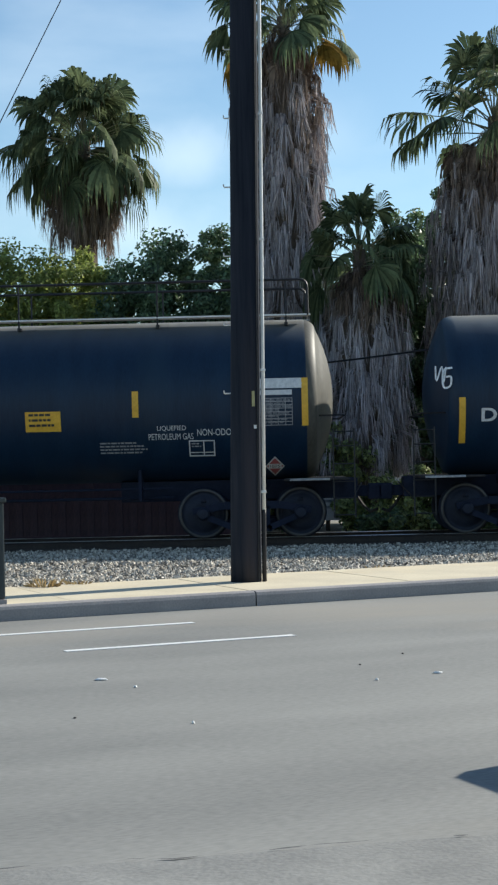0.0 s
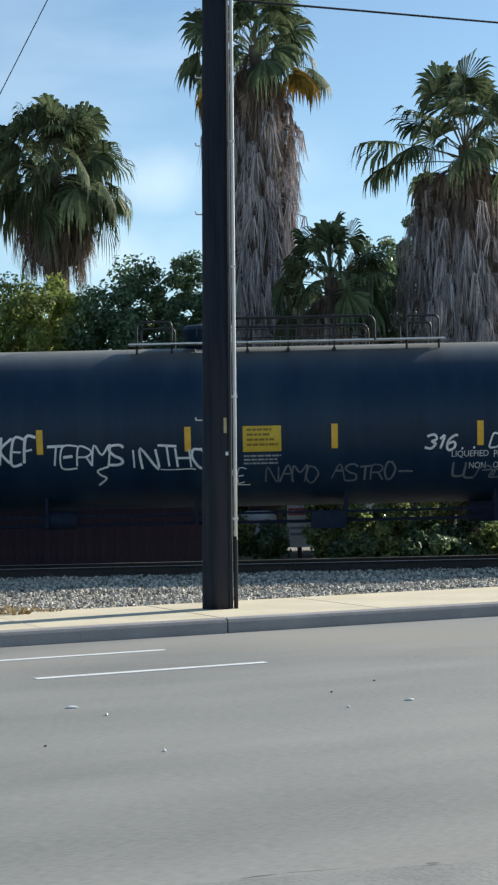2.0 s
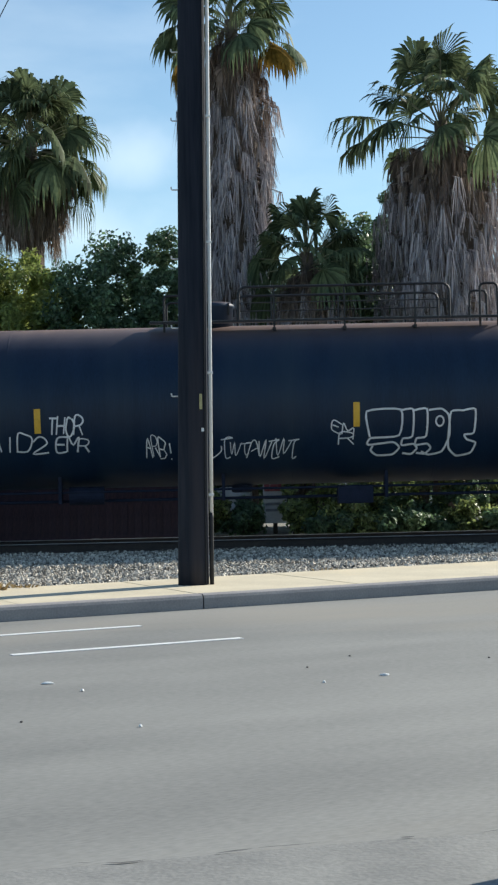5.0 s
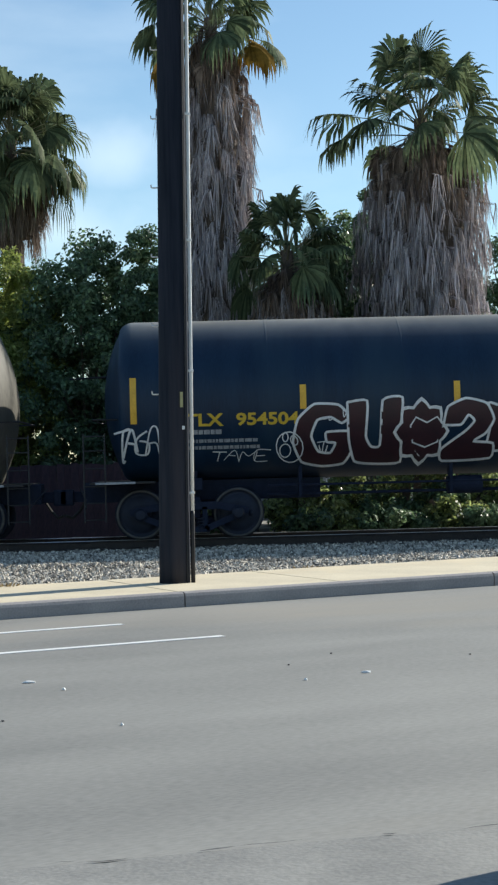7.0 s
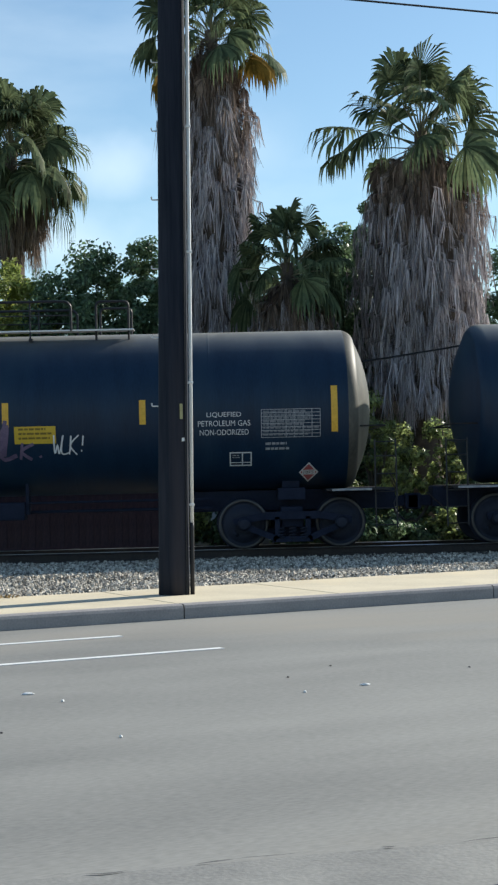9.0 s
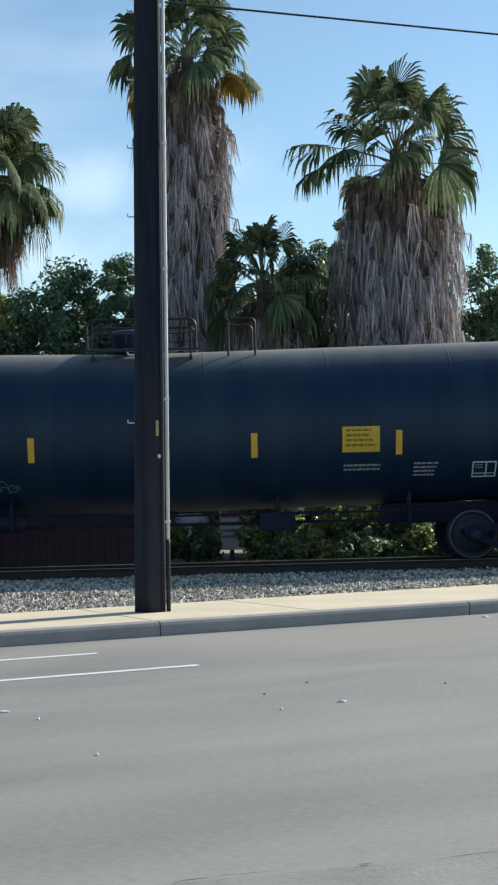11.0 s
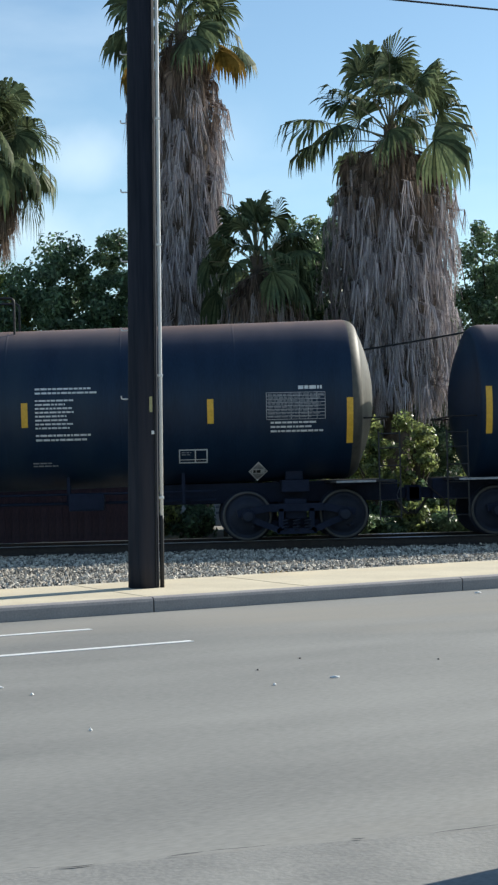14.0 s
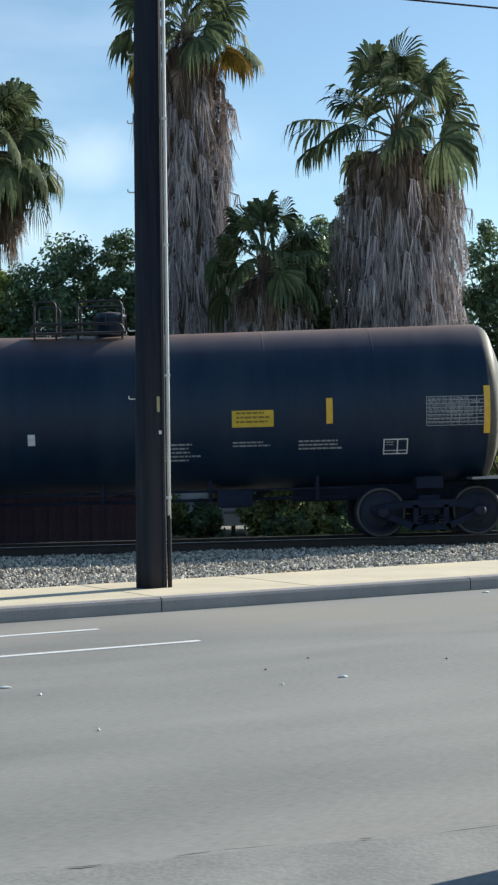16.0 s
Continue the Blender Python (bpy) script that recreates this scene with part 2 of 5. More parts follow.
def soup(name, verts, faces, material, parent=None, smooth=False):
    me = bpy.data.meshes.new(name)
    me.from_pydata(verts, [], faces)
    me.materials.append(material)
    if smooth:
        me.shade_smooth()
    ob = new(name, me)
    ob.parent = parent
    return ob


def thing(name, m, label, category, group="", kind=""):
    ob = new(name)
    ob.matrix_world = m
    ob.empty_display_size = 0.3
    return tagged(ob, label, category, group, kind)


def box(bm, x0, x1, y0, y1, z0, z1, bevel=0.0):
    ret = bmesh.ops.create_cube(bm, size=1.0)
    vs = ret["verts"]
    for v in vs:
        v.co = Vector((x0 if v.co.x < 0 else x1, y0 if v.co.y < 0 else y1, z0 if v.co.z < 0 else z1))
    if bevel:
        es = list({e for v in vs for e in v.link_edges})
        bmesh.ops.bevel(bm, geom=es, offset=bevel, segments=2, affect="EDGES", profile=0.6)
    return bm


def rod(bm, a, b, r0, r1=None, n=8, caps=True):
    a, b = Vector(a), Vector(b)
    r1 = r0 if r1 is None else r1
    ret = bmesh.ops.create_cone(bm, cap_ends=caps, segments=n, radius1=r0, radius2=r1, depth=(b - a).length)
    q = (b - a).to_track_quat("Z", "Y").to_matrix().to_4x4()
    q.translation = (a + b) / 2
    bmesh.ops.transform(bm, matrix=q, verts=ret["verts"])
    return bm


def pipe(bm, pts, r, n=8):
    """A tube bent along a line of points."""
    pts = [Vector(p) for p in pts]
    rings = []
    for i, p in enumerate(pts):
        d = (pts[min(i + 1, len(pts) - 1)] - pts[max(i - 1, 0)]).normalized()
        u = d.orthogonal().normalized() if i == 0 else (rings[-1][1] - d * rings[-1][1].dot(d)).normalized()
        w = d.cross(u)
        rings.append(([bm.verts.new(p + (u * math.cos(a) + w * math.sin(a)) * r) for a in (2 * math.pi * k / n for k in range(n))], u))
    for (r0, _), (r1, _) in zip(rings, rings[1:]):
        for k in range(n):
            bm.faces.new((r0[k], r0[(k + 1) % n], r1[(k + 1) % n], r1[k]))
    bm.faces.new(rings[0][0][::-1])
    bm.faces.new(rings[-1][0])
    return bm


def bent(pts, radius=0.15, steps=5):
    """The points of a line with its corners rounded."""
    pts = [Vector(p) for p in pts]
    out = [pts[0]]
    for a, b, c in zip(pts, pts[1:], pts[2:]):
        p, q = b + (a - b).normalized() * radius, b + (c - b).normalized() * radius
        out += [(p * (1 - s) + b * s) * (1 - s) + (b * (1 - s) + q * s) * s for s in (k / steps for k in range(steps + 1))]
    return out + [pts[-1]]


def lathe(bm, profile, n=32, axis="X", closed=False):
    """A solid of revolution; profile: (along, radius)."""
    rings = []
    for a, r in profile:
        ring = []
        for k in range(n):
            t = 2 * math.pi * k / n
            c, s = r * math.cos(t), r * math.sin(t)
            ring.append(bm.verts.new((a, c, s) if axis == "X" else (c, a, s) if axis == "Y" else (c, s, a)))
        rings.append(ring)
    for r0, r1 in zip(rings, rings[1:]):
        for k in range(n):
            f = (r0[k], r0[(k + 1) % n], r1[(k + 1) % n], r1[k])
            bm.faces.new(f)
    bm.faces.new(rings[0])
    bm.faces.new(rings[-1])
    bmesh.ops.recalc_face_normals(bm, faces=bm.faces)
    return bm

# ---- street ----
ROAD = pose(-0.21, 16.18, 0, 0, 0, 24.5)           # x along the kerb, y away from the carriageway
TRACK_Y, RAIL_TOP = 29.85, 0.10


def build_street():
    bm = bmesh.new()
    bmesh.ops.create_grid(bm, x_segments=8, y_segments=8, size=1500)
    g = part("ground", bm, M["earth"])
    g.location.z = -0.16
    tagged(g, "bare brown earth reaching to the horizon", "ground", kind="structure")

    bm = box(bmesh.new(), -120, 120, -34, 0.0, -0.14, 0.0)
    r = part("road", bm, M["asphalt"])
    r.matrix_world = ROAD
    tagged(r, "pale grey sun-bleached asphalt street with faint tyre tracks", "road", kind="structure")
    for y, x0, x1 in ((-1.22, -25.0, -1.22), (-2.72, -2.90, -0.90)):
        bm = box(bmesh.new(), x0, x1, y - 0.048, y + 0.048, 0.0005, 0.005)
        part("lane_line", bm, M["lane_paint"], r, "thin white painted lane line")
    # old surfacing with a ragged edge towards the camera
    bm = bmesh.new()
    near, far = [], []
    for k in range(161):
        x = -40 + k * 0.5
        ragged = 0.05 * noise.noise((x * 1.7, 0, 0)) + 0.03 * noise.noise((x * 6.0, 3, 0))
        far.append(bm.verts.new((x, 5.93 + 0.233 * x + ragged, 0.006)))
        near.append(bm.verts.new((x, -14 + 0.233 * x, 0.006)))
    for k in range(160):
        bm.faces.new((near[k], near[k + 1], far[k + 1], far[k]))
    o = part("old_surfacing", bm, M["old_asphalt"])
    o.parent = r
    o.matrix_parent_inverse = ROAD.inverted()
    tagged(o, "coarse worn older asphalt with a ragged edge")

    # tar line along the ragged edge
    rng = random.Random(8)
    x = -12.0
    while x < 12:
        ln, w = rng.uniform(0.05, 0.3), rng.uniform(0.003, 0.010)
        bm = bmesh.new()
        a, b = [], []
        for k in range(9):
            q = x + ln * k / 8
            y = 5.94 + 0.233 * q + 0.05 * noise.noise((q * 1.7, 0, 0)) + 0.03 * noise.noise((q * 6.0, 3, 0))
            ww = w * math.sin(math.pi * (k + 0.5) / 9)
            a.append(bm.verts.new((q, y - ww, 0.011)))
            b.append(bm.verts.new((q, y + ww, 0.011)))
        for k in range(8):
            bm.faces.new((a[k], a[k + 1], b[k + 1], b[k]))
        c = part("crack", bm, M["tar"], r, "dark tar-filled crack")
        c.matrix_parent_inverse = ROAD.inverted()
        x += ln + rng.uniform(0.0, 0.35)

    walkway = thing("pavement", ROAD, "cream concrete footpath with scored joints beside the kerb", "pavement", kind="structure")
    kb = thing("kerb", ROAD, "grey concrete kerb with open joints along the street", "kerb", kind="structure")
    profile = [(0.0, -0.14), (0.0, 0.11), (0.012, 0.138), (0.04, 0.15), (0.155, 0.15), (0.155, -0.14)]
    me = None
    for i in range(-5, 7):
        if me is None:
            bm = bmesh.new()
            a = [bm.verts.new((0.006, y, z)) for y, z in profile]
            b = [bm.verts.new((3.79, y, z)) for y, z in profile]
            for k in range(len(profile)):
                bm.faces.new((a[k], b[k], b[(k + 1) % len(profile)], a[(k + 1) % len(profile)]))
            bm.faces.new(a[::-1])
            bm.faces.new(b)
            bmesh.ops.recalc_face_normals(bm, faces=bm.faces)
            ob = part("kerb_stone", bm, M["kerb"], kb)
            me = ob.data
        else:
            ob = new("kerb_stone", me)
            ob.parent = kb
        ob.location = (-0.05 + 3.8 * i, 0.004 * math.sin(i * 2.3), 0)
    me = None
    for i in range(-9, 13):
        if me is None:
            bm = box(bmesh.new(), 0.006, 1.894, 0.159, 2.35, -0.12, 0.147, 0.006)
            ob = part("slab", bm, M["concrete"], walkway)
            me = ob.data
        else:
            ob = new("slab", me)
            ob.parent = walkway
        ob.location = (-0.05 + 1.9 * i, 0, 0.002 * math.sin(i * 1.7))
    # litter and chips on the carriageway
    for x, y, sx, sy in ((-1.24, 10.77, 0.045, 0.022), (1.05, 10.78, 0.035, 0.018), (-0.97, 10.38, 0.012, 0.010), (-0.51, 8.89, 0.010, 0.010),
                         (0.62, 10.5, 0.012, 0.012), (3.3, 17.35, 0.04, 0.025)):
        bm = bmesh.new()
        bmesh.ops.create_icosphere(bm, subdivisions=2, radius=1.0)
        for v in bm.verts:
            k = 1 + 0.35 * noise.noise(v.co * 1.6 + Vector((x, y, 0)))
            v.co = Vector((v.co.x * sx * k, v.co.y * sy * k, max(-0.2, v.co.z) * 0.012 * k))
        c = part("litter", bm, M["lane_paint"])
        c.location = (x, y, 0.004)
        tagged(c, "small crumpled white scrap lying on the asphalt", "litter", "scraps on the street")
    for x, y in ((-1.21, 9.15), (0.55, 11.3), (1.9, 11.6), (0.9, 11.9)):
        bm = bmesh.new()
        bmesh.ops.create_icosphere(bm, subdivisions=1, radius=0.011)
        for v in bm.verts:
            v.co.z *= 0.5
            v.co *= 1 + 0.4 * noise.noise(v.co * 90)
        c = part("pebble", bm, M["dark_metal"])
        c.location = (x, y, 0.005)
        tagged(c, "tiny dark stone lying on the asphalt", "pebble", "scraps on the street")


def bed_height(x, y):
    back = ROAD.inverted() @ Vector((x, y, 0))
    d = max(0.0, back.y - 2.35)
    return max(0.115 - 0.045 * d, -0.085) + 0.025 * noise.noise((x * 0.9, y * 0.9, 0))


def build_ballast():
    bm = bmesh.new()
    nx, ny = 140, 90
    grid = []
    for j in range(ny + 1):
        row = []
        for i in range(nx + 1):
            lx, ly = -21 + 42 * i / nx, 2.36 + 22 * j / ny
            p = ROAD @ Vector((lx, ly, 0))
            row.append(bm.verts.new((p.x, p.y, bed_height(p.x, p.y) - 0.02)))
        grid.append(row)
    for j in range(ny):
        for i in range(nx):
            bm.faces.new((grid[j][i], grid[j][i + 1], grid[j + 1][i + 1], grid[j + 1][i]))
    b = part("ballast_bed", bm, M["ballast_bed"], smooth=True)
    tagged(b, "grey crushed-stone bed between footpath and track", "ballast", kind="structure")
    # loose stones
    rng = np.random.default_rng(4)
    base = np.array([(1, 0, 0), (-1, 0, 0), (0, 1, 0), (0, -1, 0), (0, 0, 1), (0, 0, -1)], float)
    tri = np.array([(0, 2, 4), (2, 1, 4), (1, 3, 4), (3, 0, 4), (2, 0, 5), (1, 2, 5), (3, 1, 5), (0, 3, 5)])
    verts, faces, count = [], [], 0
    inv = ROAD.inverted()
    while count < 62000:
        x, y = rng.uniform(-7.5, 8.5), rng.uniform(16.5, 32.0)
        back = inv @ Vector((x, y, 0))
        if back.y < 2.33 or abs(x) > 0.24 * y + 1.2 or (back.y < 2.5 and rng.random() < 0.5):
            continue
        s = rng.uniform(0.015, 0.037) * (1.3 if rng.random() < 0.12 else 1.0)
        q = base * (s * rng.uniform(0.6, 1.3, (6, 1))) * rng.uniform(0.6, 1.25, 3)
        turn = np.array(Euler(rng.uniform(0, 6.28, 3)).to_matrix())
        q = q @ turn.T + (x, y, bed_height(x, y) + rng.uniform(-0.02, 0.022))
        verts.append(q)
        faces.append(tri + 6 * count)
        count += 1
    verts, faces = np.concatenate(verts), np.concatenate(faces)
    s = soup("ballast_stones", verts.tolist(), faces.tolist(), M["ballast"])
    tagged(s, "loose angular grey ballast stones", "gravel", kind="stuff")


def build_track():
    t = thing("railway_track", pose(0, TRACK_Y, 0), "single railway track with polished rail heads on dark wooden sleepers", "railway track", kind="structure")
    prof = [(-0.07, 0), (0.07, 0), (0.07, 0.012), (0.012, 0.03), (0.012, 0.125), (0.036, 0.137), (0.036, 0.160), (0.028, 0.168), (-0.028, 0.168), (-0.036, 0.160), (-0.036, 0.137), (-0.012, 0.125), (-0.012, 0.03), (-0.07, 0.012)]
    for side in (-1, 1):
        bm = bmesh.new()
        a = [bm.verts.new((-70, y, z)) for y, z in prof]
        b = [bm.verts.new((70, y, z)) for y, z in prof]
        n = len(prof)
        for k in range(n):
            f = bm.faces.new((a[k], a[(k + 1) % n], b[(k + 1) % n], b[k]))
            f.material_index = 1 if k in (6, 7, 8) else 0
        bm.faces.new(a)
        bm.faces.new(b)
        bmesh.ops.recalc_face_normals(bm, faces=bm.faces)
        r = part("rail", bm, [M["rail"], M["rail_top"]], t)
        r.location = (0, side * 0.753, RAIL_TOP - 0.168)
    me = None
    for i in range(-36, 37):
        if me is None:
            bm = box(bmesh.new(), -0.115, 0.115, -1.29, 1.29, -0.16, -0.068, 0.01)
            o = part("sleeper", bm, M["tie"], t)
            me = o.data
        else:
            o = new("sleeper", me)
            o.parent = t
        o.location = (i * 0.5 + 0.03 * math.sin(i * 5.1), 0.02 * math.sin(i * 3.3), 0)


def build_pole():
    base, top = Vector((-0.385, 17.58, 0.14)), Vector((-0.18, 17.58, 12.5))
    p = thing("utility_pole", Matrix.Translation(base), "tall dark creosoted wooden utility pole standing in the footpath", "utility pole")
    bm = bmesh.new()
    rings = []
    n = 28
    for j in range(41):
        f = j / 40
        c = (top - base) * f
        r = 0.172 - 0.045 * f
        rings.append([bm.verts.new(c + Vector((math.cos(a), math.sin(a), 0)) * (r + 0.006 * noise.noise((math.cos(a) * 3, math.sin(a) * 3, f * 6)))) for a in (2 * math.pi * k / n for k in range(n))])
    for r0, r1 in zip(rings, rings[1:]):
        for k in range(n):
            bm.faces.new((r0[k], r0[(k + 1) % n], r1[(k + 1) % n], r1[k]))
    bm.faces.new(rings[0][::-1])
    bm.faces.new(rings[-1])
    part("shaft", bm, M["pole"], p, smooth=True)
    lean = (top - base) / (top.z - base.z)

    def along(z, dx, dy):
        return lean * z + Vector((dx * (1 - 0.02 * z), dy, 0))
    bm = pipe(bmesh.new(), [along(z, 0.205, -0.06) for z in (0.75, 3.0, 6.0, 9.0, 12.0)], 0.021, 10)
    part("conduit", bm, M["conduit"], p, "pale grey plastic riser conduit", True)
    bm = pipe(bmesh.new(), [along(z, 0.203, -0.06) for z in (0.0, 0.4, 0.75, 0.8)], 0.025, 10)
    part("conduit", bm, M["dark_metal"], p, "short dark riser conduit", True)
    bm = pipe(bmesh.new(), [along(z, 0.142, -0.115) for z in (0.0, 3.0, 6.0, 9.0, 12.0)], 0.007, 6)
    part("ground_wire", bm, M["dark_metal"], p)
    for z in (1.0, 2.35, 3.8, 5.2, 7.0):
        bm = box(bmesh.new(), -0.03, 0.03, -0.012, 0.012, -0.014, 0.014, 0.004)
        s = part("strap", bm, M["conduit"], p, "galvanised conduit strap")
        s.location = along(z, 0.205, -0.086)
    for z in (2.10, 2.86, 3.63, 4.40, 5.17, 5.94, 6.70):
        bm = pipe(bmesh.new(), [(0, 0, 0), (-0.075, 0, 0), (-0.085, 0, 0.005), (-0.088, 0, 0.035)], 0.008, 6)
        s = part("pole_step", bm, M["conduit"], p, "bent steel pole step")
        s.location = along(z, -0.155, 0)
    bm = box(bmesh.new(), -0.016, 0.016, -0.002, 0.002, -0.085, 0.085)
    s = part("marker_tag", bm, M["tag"], p, "narrow faded yellow tag")
    s.location = along(2.03, 0.095, -0.158)
    bm = box(bmesh.new(), -0.015, 0.015, -0.002, 0.002, -0.02, 0.02)
    s = part("marker_tag", bm, M["conduit"], p, "small aluminium tag")
    s.location = along(1.72, 0.115, -0.148)


def cable(name, pts, r, label, category="cable"):
    bm = pipe(bmesh.new(), pts, r, 6)
    tagged(part(name, bm, M["dark_metal"]), label, category)


def build_cables():
    e = Vector((0.91, 0.4147, 0))
    a = Vector((-0.24, 17.45, 6.83))
    cable("overhead_cable", [Vector(EYE) + (a + e * s + Vector((0, 0, 0.1 + 0.03 * s)) - Vector(EYE)) * 1.9 for s in range(-8, 42, 2)], 0.023, "thick black overhead cable strung high along the track")
    cable("guy_wire", [Vector((-0.25, 17.55, 10.6)) + Vector((-5.2, -1.0, -10.45)) * (k / 8) for k in range(9)], 0.006, "thin steel guy wire slanting down from the pole")
    cable("low_cable", [Vector((-3 + 1.2 * k, 35.2, 3.05 + 0.16 * k + 0.01 * (k - 6) ** 2)) for k in range(13)], 0.022, "black cable slung between the palm trunks")


def build_cabinet():
    c = thing("utility_cabinet", pose(-3.02, 15.32, 0.147, 0, 0, 24.5), "dark painted metal utility cabinet on the footpath beside the kerb", "cabinet")
    part("body", box(bmesh.new(), -0.3, 0.3, -0.2, 0.2, 0.05, 0.98, 0.015), M["cabinet"], c)
    part("cap", box(bmesh.new(), -0.32, 0.32, -0.22, 0.22, 0.983, 1.03, 0.012), M["cabinet"], c)
    part("plinth", box(bmesh.new(), -0.31, 0.31, -0.21, 0.21, 0.0, 0.047, 0.006), M["kerb"], c)
    part("handle", box(bmesh.new(), 0.18, 0.2, -0.225, -0.203, 0.5, 0.62, 0.004), M["conduit"], c)


def build_back_fence():
    f = thing("board_fence", pose(0, 34.2, -0.1), "weathered reddish-brown board fence beyond the track", "fence")
    me = None
    rng = random.Random(5)
    for i in range(62):
        if me is None:
            o = part("board", box(bmesh.new(), -0.081, 0.081, -0.010, 0.010, 0.03, 1.62, 0.004), M["fence"], f)
            me = o.data
        else:
            o = new("board", me)
            o.parent = f
        o.location = (-10.6 + 0.155 * i, 0.011 * (i % 2) * 2 - 0.022, rng.uniform(-0.02, 0.03))
        o.rotation_euler = (0, rng.uniform(-0.006, 0.006), 0)
    for z in (0.35, 1.35):
        part("fence_rail", box(bmesh.new(), -10.7, -1.05, 0.016, 0.06, z, z + 0.09, 0.004), M["fence"], f)
    for i in range(5):
        part("fence_post", box(bmesh.new(), -10.65 + 2.38 * i, -10.55 + 2.38 * i, 0.063, 0.16, 0, 1.6, 0.006), M["fence"], f)


# ---- train ----
CAR_RADIUS, AXIS_Z = 1.5, 2.65


def shown_text(text, grow=0.0):
    """The flat mesh of a line of writing, a metre high; grow thickens its strokes."""
    cu = bpy.data.curves.new("lettering", "FONT")
    cu.body, cu.align_x, cu.offset, cu.resolution_u = text, "LEFT", grow, 4
    ob = bpy.data.objects.new("lettering", cu)
    me = bpy.data.meshes.new_from_object(ob)
    bpy.data.objects.remove(ob)
    bm = bmesh.new()
    bm.from_mesh(me)
    bpy.data.meshes.remove(me)
    return bm


EXTENTS = {}


def extent(text):
    """The least and greatest x of a line of writing."""
    if text not in EXTENTS:
        line = shown_text(text)
        xs = [v.co.x for v in line.verts]
        EXTENTS[text] = (min(xs), max(xs))
        line.free()
    return EXTENTS[text]


BEAMS = [((-1.08, 0.60), (-0.5, 0.70), 0.13), ((-0.5, 0.70), (0.5, 0.70), 0.14), ((0.5, 0.70), (1.08, 0.60), 0.13), ((-0.95, 0.55), (-0.30, 0.28), 0.11),
         ((0.95, 0.55), (0.30, 0.28), 0.11), ((-0.36, 0.27), (0.36, 0.27), 0.10), ((-0.28, 0.28), (-0.28, 0.68), 0.09), ((0.28, 0.28), (0.28, 0.68), 0.09)]


# one-stroke letters on a grid of eight by eight, x and y in turn
STROKES = {"A": "004880/2464", "B": "00084877654404/4472614000", "C": "7748180503205071", "D": "00084876735000", "E": "78080070/0454", "F": "780800/0454",
           "G": "77581805032060727444", "H": "0800/7870/0474", "I": "4840", "K": "0800/780470", "L": "080070", "M": "0008448880", "N": "00087078",
           "O": "481805032050737548", "R": "000858765404/4480", "S": "77581806346371501001", "T": "0888/4840", "U": "080220608288", "W": "0820446088",
           "2": "06285876640080", "3": "07487644735001", "1": "264840", "5": "7808054573614001", "6": "683805023061634403", "!": "4843/4140", ".": "4041", "-": "044484"}


def rounded(pts, pull=1.0):
    """A line through points, swung round its corners; pull: how far."""
    out = []
    for i in range(len(pts) - 1):
        a, b, c, d = pts[max(i - 1, 0)], pts[i], pts[i + 1], pts[min(i + 2, len(pts) - 1)]
        for t in (0, 0.25, 0.5, 0.75):
            out.append(tuple((2 * t ** 3 - 3 * t * t + 1) * b[q] + (t ** 3 - 2 * t * t + t) * pull * (c[q] - a[q]) / 2 + (3 * t * t - 2 * t ** 3) * c[q] + (t ** 3 - t * t) * pull * (d[q] - b[q]) / 2 for q in (0, 1)))
    return out + [pts[-1]]


